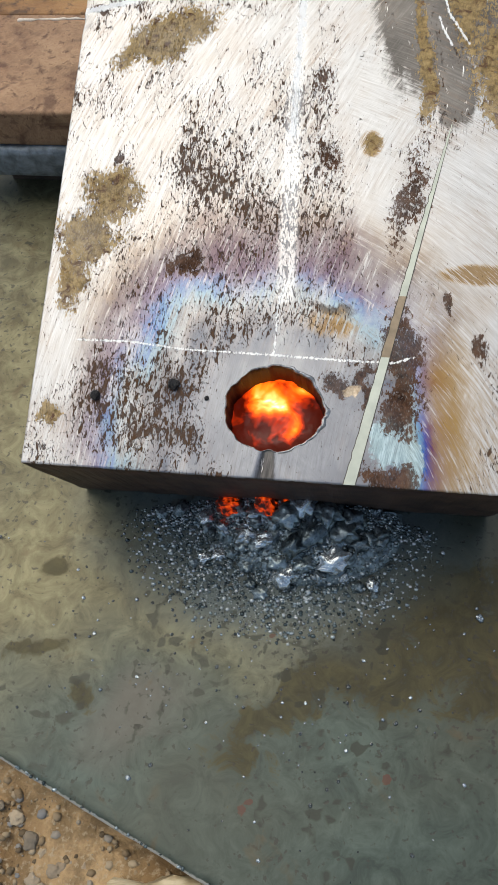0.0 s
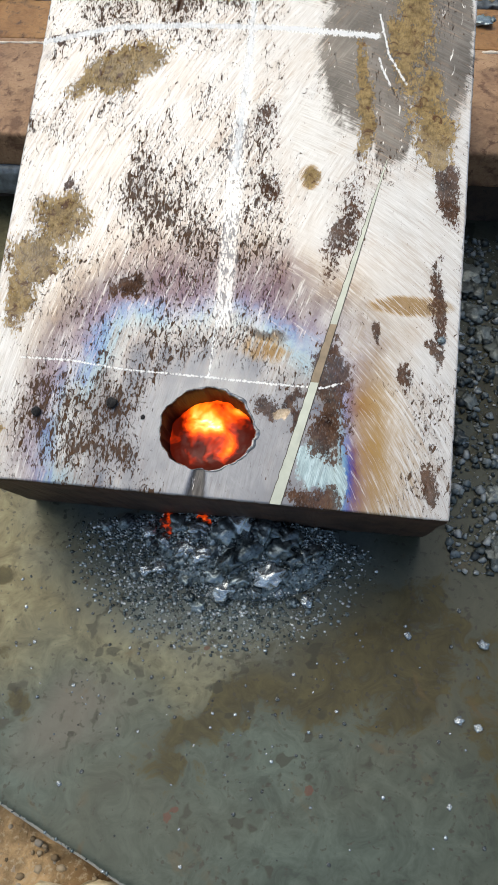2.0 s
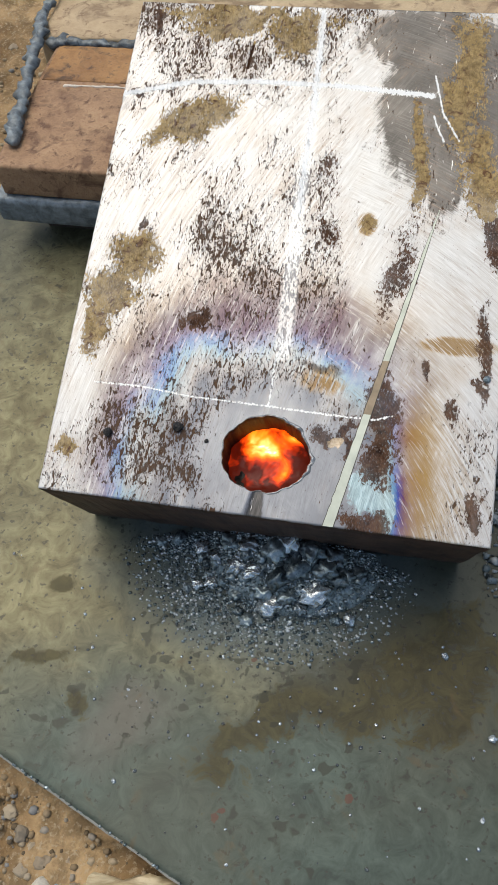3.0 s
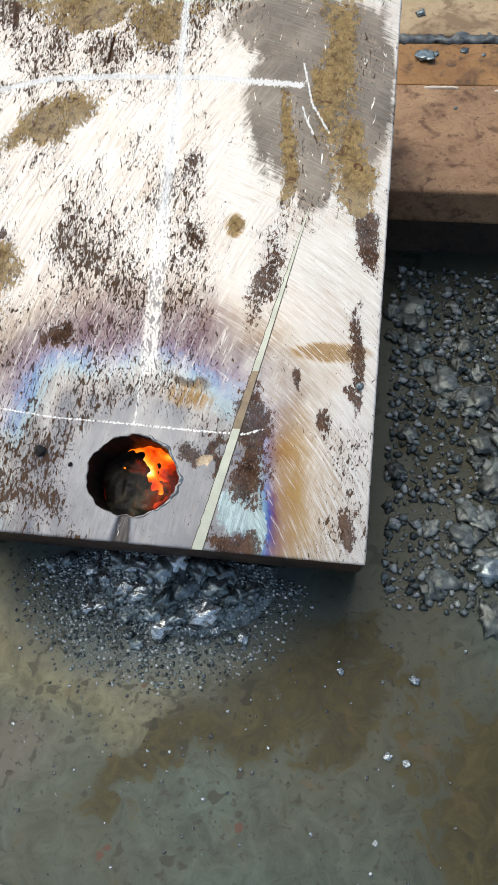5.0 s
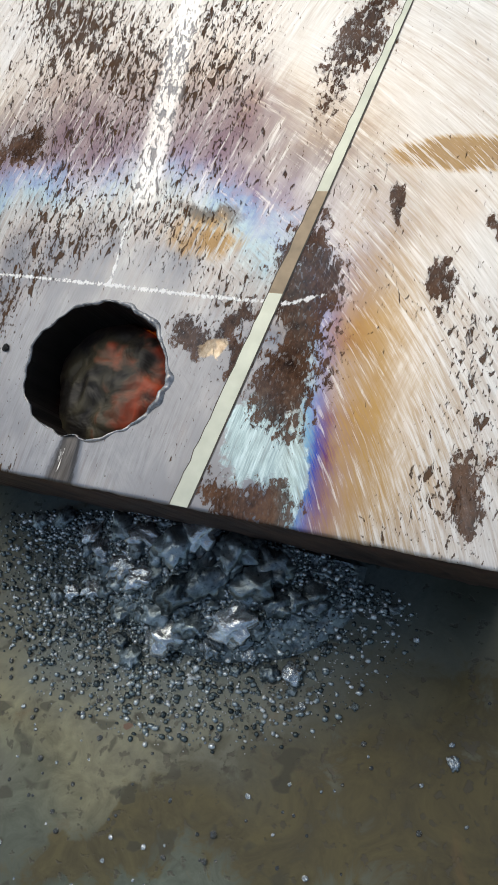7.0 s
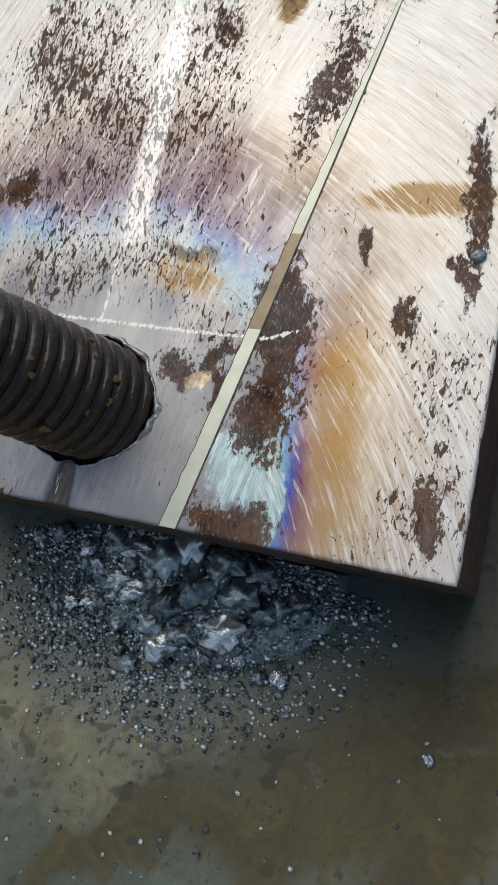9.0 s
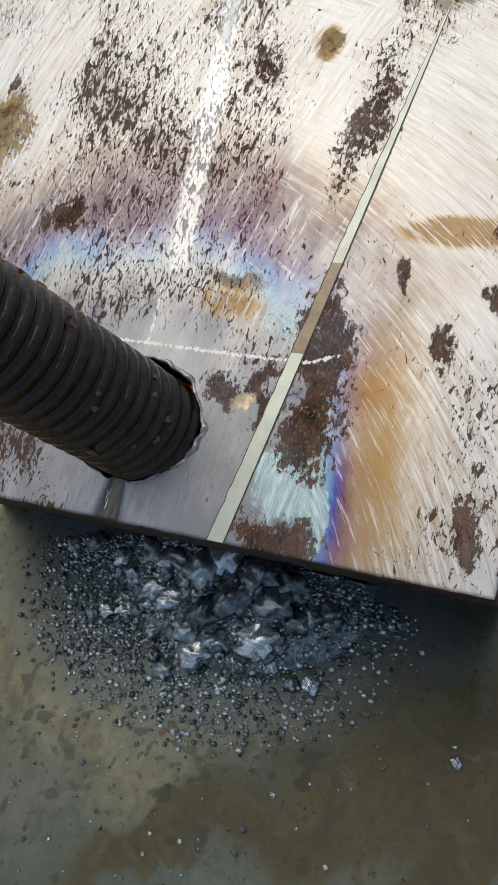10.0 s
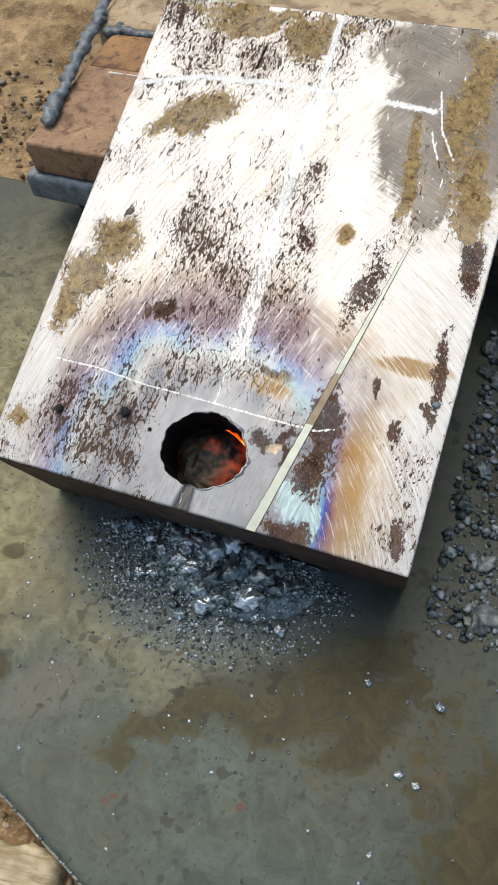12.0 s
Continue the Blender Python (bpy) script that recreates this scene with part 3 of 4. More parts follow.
OLIVE = [(-0.0773, 0.1179, 0.0120, 0.0095, -3), (-0.0822, 0.0983, 0.0117, 0.0117, 5), (-0.0878, 0.0833, 0.0061, 0.0157, 5), (-0.0576, 0.1961, 0.0212, 0.0085, 28), (-0.0735, 0.1866, 0.0120, 0.0051, 25),
         (-0.0496, 0.2537, 0.0188, 0.0061, 4), (-0.0141, 0.2475, 0.0125, 0.0110, -3), (0.0859, 0.1657, 0.0080, 0.0200, 12), (0.0521, 0.1975, 0.0037, 0.0171, 11), (0.0742, 0.2358, 0.0080, 0.0253, 2),
         (0.0541, 0.1759, 0.0040, 0.0200, 3), (0.0800, 0.1860, 0.0060, 0.0120, -20), (0.0700, 0.2080, 0.0070, 0.0200, 8), (-0.0380, 0.2600, 0.0420, 0.0050, 0), (-0.0920, 0.0211, 0.0043, 0.0069, 6)]
OCHRE = [(0.0790, 0.0874, 0.0145, 0.0036, 3), (0.0323, 0.1442, 0.0042, 0.0052, 4)]
BROWN = [(-0.0427, 0.0866, 0.0086, 0.0056, 13), (0.0495, 0.0500, 0.0070, 0.0170, 8), (0.0500, 0.0350, 0.0080, 0.0110, 10), (0.0480, 0.0045, 0.0110, 0.0060, 8), (0.0530, 0.0270, 0.0050, 0.0060, 0),
         (0.0920, 0.0895, 0.0024, 0.0162, 5), (0.0923, 0.0685, 0.0021, 0.0092, 6), (0.0782, 0.0563, 0.0034, 0.0070, 6), (0.0640, 0.0718, 0.0012, 0.0037, 6), (0.0913, 0.0148, 0.0030, 0.0101, 7),
         (0.0250, 0.0415, 0.0040, 0.0065, 6), (0.0335, 0.0450, 0.0045, 0.0035, 6), (0.0362, 0.0345, 0.0024, 0.0060, 6), (0.0935, 0.1420, 0.0040, 0.0170, 3), (0.0905, 0.146, 0.0050, 0.0130, 4), (-0.0923, 0.2088, 0.0079, 0.0020, 22), (-0.0896, 0.2538, 0.0025, 0.0110, 9), (-0.075, 0.134, 0.002, 0.004, 0)]
FLECKED = [(0.0160, 0.1364, 0.0050, 0.0110, 4), (0.0500, 0.1200, 0.0060, 0.0240, -8), (0.0120, 0.1705, 0.0060, 0.0080, 3)]
PITTED = [(-0.0400, 0.0221, 0.0300, 0.0180, 1), (-0.0200, 0.0620, 0.0300, 0.0120, 2), (-0.0250, 0.1280, 0.0420, 0.0300, 4), (0.0179, 0.1352, 0.0140, 0.0420, 4), (0.0486, 0.1117, 0.0120, 0.0450, -8),
          (-0.0595, 0.0577, 0.0200, 0.0230, 6), (-0.0562, 0.1699, 0.0300, 0.0220, 3), (-0.0878, 0.2343, 0.0180, 0.0306, 2), (0.0882, 0.0193, 0.0130, 0.0190, 7), (-0.0161, 0.1065, 0.0280, 0.0230, 5), (0.048, 0.064, 0.018, 0.026, 6), (0.046, 0.064, 0.010, 0.016, 6)]
CLEAN = [(-0.0890, 0.0420, 0.0120, 0.0500, 0), (-0.0600, 0.0040, 0.0300, 0.0050, 0), (-0.0750, 0.1480, 0.0200, 0.0160, 5), (-0.0640, 0.1180, 0.0130, 0.0110, 5), (0.0130, 0.0570, 0.0130, 0.0080, 0), (-0.0850, 0.1950, 0.0130, 0.0220, 5), (0.0220, 0.2000, 0.0300, 0.0330, 5),
         (0.0350, 0.1150, 0.0080, 0.0180, 5), (-0.0280, 0.1900, 0.0200, 0.0130, 5), (-0.0850, 0.0650, 0.0110, 0.0120, 0), (0.0150, 0.0100, 0.0200, 0.0100, 0), (-0.0250, 0.0060, 0.0200, 0.0060, 0)]
RING = [(-90, 0.078), (-40, 0.0690), (-20, 0.0643), (-2, 0.0580), (20, 0.0557), (45, 0.0526), (66, 0.0487), (86, 0.0472), (106, 0.0502), (122, 0.0545), (135, 0.0584), (148, 0.0576), (164, 0.0580), (185, 0.0628), (198, 0.0656), (270, 0.078)]
GREY = [(0.0560, 0.2190, 0.0230, 0.0500, -6), (0.0470, 0.2500, 0.0300, 0.0170, 2), (0.0830, 0.2150, 0.0155, 0.0500, 2), (0.064, 0.176, 0.010, 0.024, 12)]


def hole_edge(ang):
    """Radius factor of the ragged, scalloped burnt edge."""
    c, d = np.cos(ang), np.sin(ang)
    ragged = 0.10 * (fbm(c * 1.9 + 11, d * 1.9 + 11, 73, 2) - 0.5) + 0.085 * (fbm(c * 6 + 31, d * 6 + 31, 74, 3) - 0.5)
    return 1 + ragged


def block_fields(x, y):
    wx, wy = x + 0.006 * (fbm(x * 160, y * 90, 51) - 0.5), y + 0.008 * (fbm(x * 160 + 9, y * 90 + 4, 52) - 0.5)
    broad = fbm(x * 45 + 3, y * 30 + 8, 53, 3)
    ux, uy = x + 0.013 * (fbm(x * 110, y * 70, 71, 5) - 0.5), y + 0.020 * (fbm(x * 110 + 5, y * 70 + 2, 72, 5) - 0.5)
    left = np.clip((0.046 - x) / 0.035, 0, 1)
    spread = patches(ux, uy, PITTED, 0.95)
    pit = np.clip(0.17 + 0.43 * left + 0.15 * spread - 0.5 * patches(ux, uy, CLEAN, 0.9) + 0.9 * (broad - 0.5) + 0.8 * (fbm(x * 150, y * 80, 75, 3) - 0.5), 0, 0.98)
    pit = np.clip(pit + 0.30 * patches(x, y, [(-0.046, 0.026, 0.026, 0.028, 0)], 0.6), 0, 1)
    near = np.hypot(x - HOLE_X, y - HOLE_Y)
    pit = pit * np.clip((near - 0.024) / 0.010, 0.12, 1) * (1 - 0.36 * np.exp(-((near - 0.056) / 0.024) ** 2) * np.clip((y - 0.040) / 0.012, 0, 1))
    ochre = patches(0.75 * x + 0.25 * ux, 0.85 * y + 0.15 * uy, OCHRE, 0.35)
    olive, brown = np.maximum(patches(ux, uy, OLIVE, 0.75), patches(ux, uy, OCHRE[1:], 0.5)), np.maximum(patches(ux, uy, BROWN, 0.8), 0.68 * patches(ux, uy, FLECKED, 0.9))
    front = [(-0.0833, 0.0531), (-0.0614, 0.0533), (-0.0369, 0.0511), (-0.0011, 0.0505), (0.0226, 0.0498), (0.0461, 0.0496), (0.0544, 0.0525)]
    long = [(-0.0011, 0.0505), (-0.0010, 0.0742), (0.0004, 0.0780)]
    upper = [(-0.0006, 0.1480), (-0.0008, 0.1668), (-0.0008, 0.2075), (-0.0026, 0.262)]
    back = [(-0.0992, 0.2085), (-0.0640, 0.2175), (-0.0293, 0.2194), (0.0132, 0.2193), (0.0408, 0.2171), (0.0563, 0.2161)]
    chalk = np.maximum(0.70 * line_field(x, y, front, 0.0010), np.maximum(0.62 * np.maximum(line_field(x, y, long, 0.0010), line_field(x + 0.0032, y, [(0.0022, 0.053), (0.0024, 0.0742)], 0.0008)), line_field(x, y, back, 0.0028)))
    chalk = np.maximum(chalk, 0.80 * line_field(x, y, upper, 0.0036))
    band = np.clip(2.2 * line_field(x + 0.0006 * (fbm(y * 300, 0 * y, 81, 2) - 0.5), y, [(0.0018, 0.0760), (0.0008, 0.1100), (-0.0008, 0.1500), (-0.0010, 0.2100)], 0.0046), 0, 1) * np.interp(y, [0.05, 0.075, 0.13, 0.19, 0.22], [0.1, 0.68, 0.85, 0.45, 0])
    scratch = np.maximum(line_field(x, y, [(0.0569, 0.2273), (0.062, 0.207), (0.0709, 0.1918)], 0.0009), line_field(x, y, [(0.0580, 0.2050), (0.0600, 0.1990), (0.0640, 0.1910)], 0.0009))
    chalk = np.maximum(chalk, 0.9 * scratch)
    ang = np.arctan2(y - HOLE_Y, x - HOLE_X)
    turn = np.degrees(np.where(ang < -np.pi / 2, ang + 2 * np.pi, ang))
    side = np.clip((32 - turn) / 16, 0, 1)
    rim = np.interp(turn, [r[0] for r in RING], [r[1] for r in RING]) + (0.014 - 0.010 * side) * (fbm(x * 60 + 9, y * 40 + 2, 55, 4) - 0.5)
    heat = np.clip(0.40 - 0.035 * (1 - side) + (near - rim) / (0.086 - 0.042 * side), 0, 1)
    patchy = np.clip(0.66 + 2.2 * (fbm(x * 80, y * 52, 56, 4) - 0.46), 0.40, 1) * np.clip((0.112 - near) / 0.03, 0, 1) * np.clip((x + 0.090) / 0.018, 0.1, 1)
    firm = np.clip(0.95 + 1.2 * (fbm(x * 90, y * 60, 58, 4) - 0.5), 0.6, 1) * np.clip((0.084 - near) / 0.014, 0, 1)
    inside = np.clip((rim - 0.004 - near) / 0.012, 0, 1) * np.clip(0.80 + 1.2 * (fbm(x * 120, y * 60, 77, 3) - 0.5), 0.4, 1)
    violet = patches(ux, uy, [(-0.0180, 0.0950, 0.0220, 0.0170, 5), (0.0180, 0.0930, 0.0150, 0.0140, -8), (0.0340, 0.0680, 0.0060, 0.0090, 20), (-0.052, 0.062, 0.010, 0.022, -20), (-0.066, 0.030, 0.008, 0.026, 0)], 0.7)
    strength = np.maximum(0.80 * patchy * (1 - side) + firm * side, np.maximum(inside, 0.95 * violet * np.clip(0.9 + 1.6 * (fbm(x * 200, y * 60, 83, 3) - 0.45), 0.4, 1)))
    kerf = np.clip(1.7 - 1.7 * np.abs(x + 0.0007 - 0.06 * y) / (0.0052 - 0.16 * np.minimum(y, 0.02)), 0, 1) * (y < 0.0135)
    crack = line_field(x, y, [(-0.0371, 0.2274), (-0.0366, 0.236), (-0.0360, 0.2426)], 0.0011)
    grey = np.clip(np.maximum(patches(wx + 0.4 * (wx - x), wy, GREY, 0.3) * np.clip(0.95 + 2.6 * (fbm(x * 130 + 5, y * 34, 57) - 0.36), 0, 1), np.maximum(kerf, crack)), 0, 1)
    smoke = np.clip((0.036 - near) / 0.010, 0, 1) * np.clip(0.75 + 1.5 * (fbm(x * 130 + 9, y * 90, 82, 4) - 0.5), 0.2, 1) * np.clip((0.050 - y) / 0.006, 0.25, 1)
    smoke = smoke * (1 - 0.9 * (np.abs(x + 0.0007 - 0.06 * y) < 0.0046 - 0.16 * np.minimum(y, 0.02)) * (y < 0.0135))
    cream = patches(ux, uy, [(0.0300, 0.0385, 0.0036, 0.0046, 0)], 0.9)
    # thin shadow above the orange patch, painted as a dark streak
    grey = np.maximum(grey, 0.75 * patches(wx, wy, [(0.0200, 0.0715, 0.0110, 0.0018, -6)], 0.6))
    pale = patches(wx, wy, [(0.0470, 0.0180, 0.0105, 0.0105, 7), (0.0560, 0.0120, 0.0040, 0.0130, 7)], 0.5)
    orange = np.maximum(2.2 * patches(wx, wy, [(0.0205, 0.0655, 0.0085, 0.0042, -6)], 0.6), patches(wx, wy, [(0.0725, 0.024, 0.0120, 0.040, 10)], 0.9) * np.clip(0.85 + 1.8 * (fbm(x * 150 + 20 * y, y * 40, 59, 4) - 0.5), 0.3, 1))
    orange = np.maximum(orange, 3.0 * ochre)
    return (np.maximum(np.maximum(olive, brown), 1.3 * crack), pit, chalk), (heat, strength, grey), (np.where(olive > brown, 1.0, 0.0), pale, orange), (band, cream, smoke), (side, violet, 0 * x), kerf, crack


def build_block():
    root = thing("steel_block", "thick ground steel block with a glowing burnt hole, propped tilted", "steel block", at=BLOCK)
    xs, ys = np.linspace(-0.1, 0.1, 401), np.linspace(0, 0.266, 533)
    x, y = np.meshgrid(xs, ys, indexing="ij")
    nx, ny = x.shape
    # worn outline
    ex, ey = np.minimum(x + 0.1, 0.1 - x), np.minimum(y, 0.266 - y)
    x = x + np.where(ex < 1e-6, -np.sign(x) * 0.0007 * fbm(y * 260, 0 * x, 61), 0)
    y = y + np.where((y < 1e-6), 0.0005 * fbm(x * 300 + 9, 0 * y, 62), 0) - np.where(y > 0.2659, 0.0012 * fbm(x * 200 + 9, 0 * y, 63), 0)
    wear, heat, tone, scuff, zone, kerf, crack = block_fields(x.ravel(), y.ravel())
    rim = np.minimum(ex, ey)
    z = -0.0006 * np.exp(-rim / 0.00025) - 0.0008 * kerf.reshape(nx, ny) - 0.0006 * crack.reshape(nx, ny) + 0.00025 * (fbm(x * 60, y * 60, 64, 3) - 0.5)
    z = z - 0.0009 * np.exp(-((x + 0.0985) ** 2 + (y - 0.203) ** 2) / 0.003 ** 2)
    u, v = (x - HOLE_X) / HOLE_A, (y - HOLE_Y) / HOLE_B
    rho, ang = np.hypot(u, v), np.arctan2(v, u)
    lim = hole_edge(ang)
    gone = rho < lim
    idx = np.arange(nx * ny).reshape(nx, ny)
    cell = gone[:-1, :-1] | gone[1:, :-1] | gone[1:, 1:] | gone[:-1, 1:]
    quads = np.stack([idx[:-1, :-1], idx[1:, :-1], idx[1:, 1:], idx[:-1, 1:]], -1)
    faces = quads[~cell]
    touched = np.zeros(nx * ny, bool)
    touched[quads[cell].ravel()] = True
    lip = touched.reshape(nx, ny) & ~gone
    x = np.where(lip, HOLE_X + HOLE_A * lim * np.cos(ang), x)
    y = np.where(lip, HOLE_Y + HOLE_B * lim * np.sin(ang), y)
    verts = np.stack([x, y, z], -1).reshape(-1, 3)
    used = np.zeros(nx * ny, bool)
    used[faces.ravel()] = True
    remap = np.cumsum(used) - 1
    rim_loop = np.concatenate([idx[:, 0], idx[-1, 1:], idx[-2::-1, -1], idx[0, -2:0:-1]])
    verts_all, faces_all = [verts[used]], remap[faces].tolist()
    slots = [0] * len(faces_all)
    loops, count = [remap[rim_loop]], int(used.sum())
    top = verts[rim_loop]
    n = len(rim_loop)
    inward = np.array([0.0, 0.133]) - top[:, :2]
    inward /= np.abs(inward).max(1, keepdims=True)
    for k in range(1, 10):
        f = k / 9
        ring = top.copy()
        along = np.arange(n)
        push = 0.0012 * (fbm(along * 0.11, np.full(n, k * 0.35), 65, 3) - 0.5) + (0.0006 if k == 9 else 0)
        ring[:, :2] += inward * push[:, None]
        ring[:, 2] = top[:, 2] * (1 - f) - THICK * f
        verts_all.append(ring)
        loops.append(count + np.arange(n))
        count += n
    for a, b in zip(loops, loops[1:]):
        faces_all += [(a[k], b[k], b[(k + 1) % n], a[(k + 1) % n]) for k in range(n)]
    slots += ([1] * (nx - 1) + [4] * (n - nx + 1)) * 9
    # burnt wall of the hole, with a melted lip
    m = 220
    t = np.linspace(0, 2 * np.pi, m, endpoint=False)
    base = hole_edge(t)
    loops = []
    melt = np.clip(0.45 + 1.6 * (fbm(np.cos(t) * 3 + 20, np.sin(t) * 3 + 20, 78, 3) - 0.5) + 0.40 * np.cos(t - 0.3), 0.10, 1.2)
    for out, depth in ((1.085, -0.0002), (1.055, 0.0005), (1.014, 0.0007), (0.990, -0.0003), (0.985, -0.004), (0.992, -0.012), (1.0, -0.022), (1.02, -0.034), (1.06, -0.050), (1.10, -THICK)):
        wob = 1 + (0.010 + min(0.05, -depth * 1.2 if depth < 0 else 0)) * (fbm(t * 9 + 3, np.full(m, depth * 60), 66, 3) - 0.5) * 2
        edge_out = 1 + (out - 1) * melt if depth > -0.00025 and out > 1 else out
        lift = 0.0014 * (fbm(t * 14, np.full(m, 1.0), 67, 3) - 0.5) * (depth > 0)
        verts_all.append(np.stack([HOLE_X + HOLE_A * base * edge_out * wob * np.cos(t), HOLE_Y + HOLE_B * base * edge_out * wob * np.sin(t), np.where(depth > 0, depth * melt, depth) + lift * melt], -1))
        loops.append(count + np.arange(m))
        count += m
    for j, (a, b) in enumerate(zip(loops, loops[1:])):
        faces_all += [(a[k], a[(k + 1) % m], b[(k + 1) % m], b[k]) for k in range(m)]
        slots += [2 if j < 3 else 3] * m
    verts = np.concatenate(verts_all)
    body = solid("body", verts, faces_all, [STEEL, CUT, RIM, BURNT, SIDE], root, "", True, slots)
    wear, heat, tone, scuff, zone, _, _ = block_fields(verts[:, 0], verts[:, 1])
    fields(body, wear=wear, temper=heat, tone=tone, scuff=scuff, zone=zone)
    # ground wedge-shaped strip across the face
    verts, faces = [], []
    steps = 60
    for k in range(steps + 1):
        f = k / steps
        cx, cy = 0.0318 + 0.0333 * f, 0.0004 + 0.154 * f
        half = 0.0024 * (1 - f) ** 0.6 + 0.0001
        wob = 0.0004 * noise.noise(Vector((k * 0.9, 0, 0))) + 0.0003 * noise.noise(Vector((k * 2.3, 5, 0)))
        rim_w = min(0.00032, half * 0.28)
        verts += [(cx - half + wob, cy, 0.00018), (cx - half + rim_w + wob, cy, 0.00022), (cx - half + rim_w + wob, cy, 0.00030), (cx + half - rim_w, cy, 0.00030), (cx + half - rim_w, cy, 0.00022), (cx + half, cy, 0.00018)]
    slots = []
    for k in range(steps):
        for q in range(5):
            i = k * 6 + q
            faces.append((i, i + 1, i + 7, i + 6))
            slots.append((2 if 0.33 < k / steps < 0.50 else 0) if q == 2 else 1)
    solid("polished_strip", verts, [f[::-1] for f in faces], [SCAR, SCAR_EDGE, SCAR_BROWN], root, "narrow polished wedge-shaped cut mark", False, slots)
    for k, (bx, by, r) in enumerate(((-0.0403, 0.0360, 0.0024), (-0.0720, 0.0297, 0.0021), (-0.0264, 0.0312, 0.0010), (0.0925, 0.0735, 0.0016))):
        bead = part("spatter_bead", lump(80 + k, 3, 0.2, 0.7), BEAD if k < 3 else SLAG, root, "dark bead of weld spatter" if k < 3 else "silvery bead of weld spatter")
        bead.matrix_local = pose(bx, by, -0.0004, 0, 0, 40 * k) @ Matrix.Diagonal((r, r, r, 1))
    return root


build_block()

# ---- glowing slag inside the hole ----
def disc(radius_a, radius_b, rings, spokes, height, edge=None):
    verts, faces = [(0, 0, height(0, 0))], []
    for r in range(1, rings + 1):
        for s in range(spokes):
            a = 2 * math.pi * s / spokes
            f = r / rings * (edge(a) if edge else 1)
            px, py = radius_a * f * math.cos(a), radius_b * f * math.sin(a)
            verts.append((px, py, height(px, py) - (0.004 if r == rings else 0)))
    faces += [(0, 1 + s, 1 + (s + 1) % spokes) for s in range(spokes)]
    for r in range(rings - 1):
        for s in range(spokes):
            a, b = 1 + r * spokes, 1 + (r + 1) * spokes
            faces.append((a + s, b + s, b + (s + 1) % spokes, a + (s + 1) % spokes))
    return verts, faces


pool = solid("molten_slag", *disc(0.0215, 0.0192, 26, 72, lambda x, y: 0.0016 * noise.noise(Vector((x * 140, y * 140, 3))) + 0.0007 * noise.noise(Vector((x * 420, y * 420, 8))) - 12 * (x * x + y * y)), MOLTEN)
tagged(pool, "yellow-hot molten slag glowing inside the burnt hole", "molten slag")
pool.matrix_world = BLOCK @ pose(HOLE_X, HOLE_Y, -0.024)
# dark disc added to cover the pool, since its emission never dims
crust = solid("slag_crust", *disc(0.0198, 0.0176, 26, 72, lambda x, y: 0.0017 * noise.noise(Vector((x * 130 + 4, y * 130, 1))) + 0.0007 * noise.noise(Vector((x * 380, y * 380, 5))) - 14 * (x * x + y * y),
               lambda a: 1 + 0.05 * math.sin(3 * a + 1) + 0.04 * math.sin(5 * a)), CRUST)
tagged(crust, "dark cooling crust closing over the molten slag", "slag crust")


# ---- rusty slab behind, under the block's far end ----
def build_slab():
    root = thing("rusty_slab", "thick rust-brown steel slab with torch-cut blue-grey edges", "steel slab")
    part("slab", rounded_box((-0.213, 0.229, 0.041), (0.62, 0.366, 0.0645), 0.0022, 2, 0.0007, 10, 4), SLAB, root)
    part("rusted_band", rounded_box((-0.210, 0.322, 0.060), (0.62, 0.364, 0.0652), 0.0006, 1, 0.0003, 6, 9), SLAB_ORANGE, root, "band of orange rust")
    solid("rear_dross", *ridge([(-0.222, 0.367, 0.0645), (-0.1, 0.3685, 0.065), (0.1, 0.3675, 0.065), (0.3, 0.369, 0.065), (0.6, 0.368, 0.065)], 0.0042, 5), DROSS, root, "blue-grey ridge of cutting dross")
    solid("end_dross", *ridge([(-0.203, 0.247, 0.068), (-0.211, 0.285, 0.0685), (-0.219, 0.325, 0.069), (-0.226, 0.366, 0.069), (-0.231, 0.395, 0.071), (-0.232, 0.43, 0.072)], 0.0048, 7), DROSS, root, "blue-grey ridge of cutting dross")
    solid("chalk_line", *ridge([(-0.192, 0.3165, 0.0646), (-0.10, 0.3175, 0.0647), (-0.09, 0.3175, 0.0640)], 0.0011, 3, 6), CHALK, root, "broken pale chalk line")
    solid("chalk_line", *ridge([(0.121, 0.3200, 0.0645), (0.142, 0.3195, 0.0645)], 0.0012, 8, 6), CHALK, root, "broken pale chalk line")
    solid("chalk_line", *ridge([(0.150, 0.3190, 0.0645), (0.152, 0.3185, 0.0645)], 0.0010, 9, 6), CHALK, root, "broken pale chalk line")
    solid("chalk_line", *ridge([(0.163, 0.3175, 0.0645), (0.30, 0.3170, 0.0645)], 0.0012, 10, 6), CHALK, root, "broken pale chalk line")


build_slab()
rear = part("rear_plate", rounded_box((-0.228, 0.370, 0.044), (0.62, 0.62, 0.0675), 0.002, 2, 0.0006, 10, 6), TAN)
tagged(rear, "tan rust-filmed steel plate lying behind the slab", "steel plate")
bar = thing("cut_bar", "blue-grey torch-cut steel bar under the slab's end", "steel bar")
part("bar", rounded_box((-0.221, 0.2255, 0.0195), (-0.045, 0.262, 0.0405), 0.0045, 3, 0.0012, 10, 2), DROSS, bar)
# added support that carries the slab, dark where only shade shows
packing = part("packing_steel", rounded_box((-0.20, 0.246, -0.004), (0.62, 0.36, 0.0405), 0.002, 2, 0.0006, 10, 3), SCALE_DARK)
tagged(packing, "dark steel support added in the shade under the slab", "steel block")
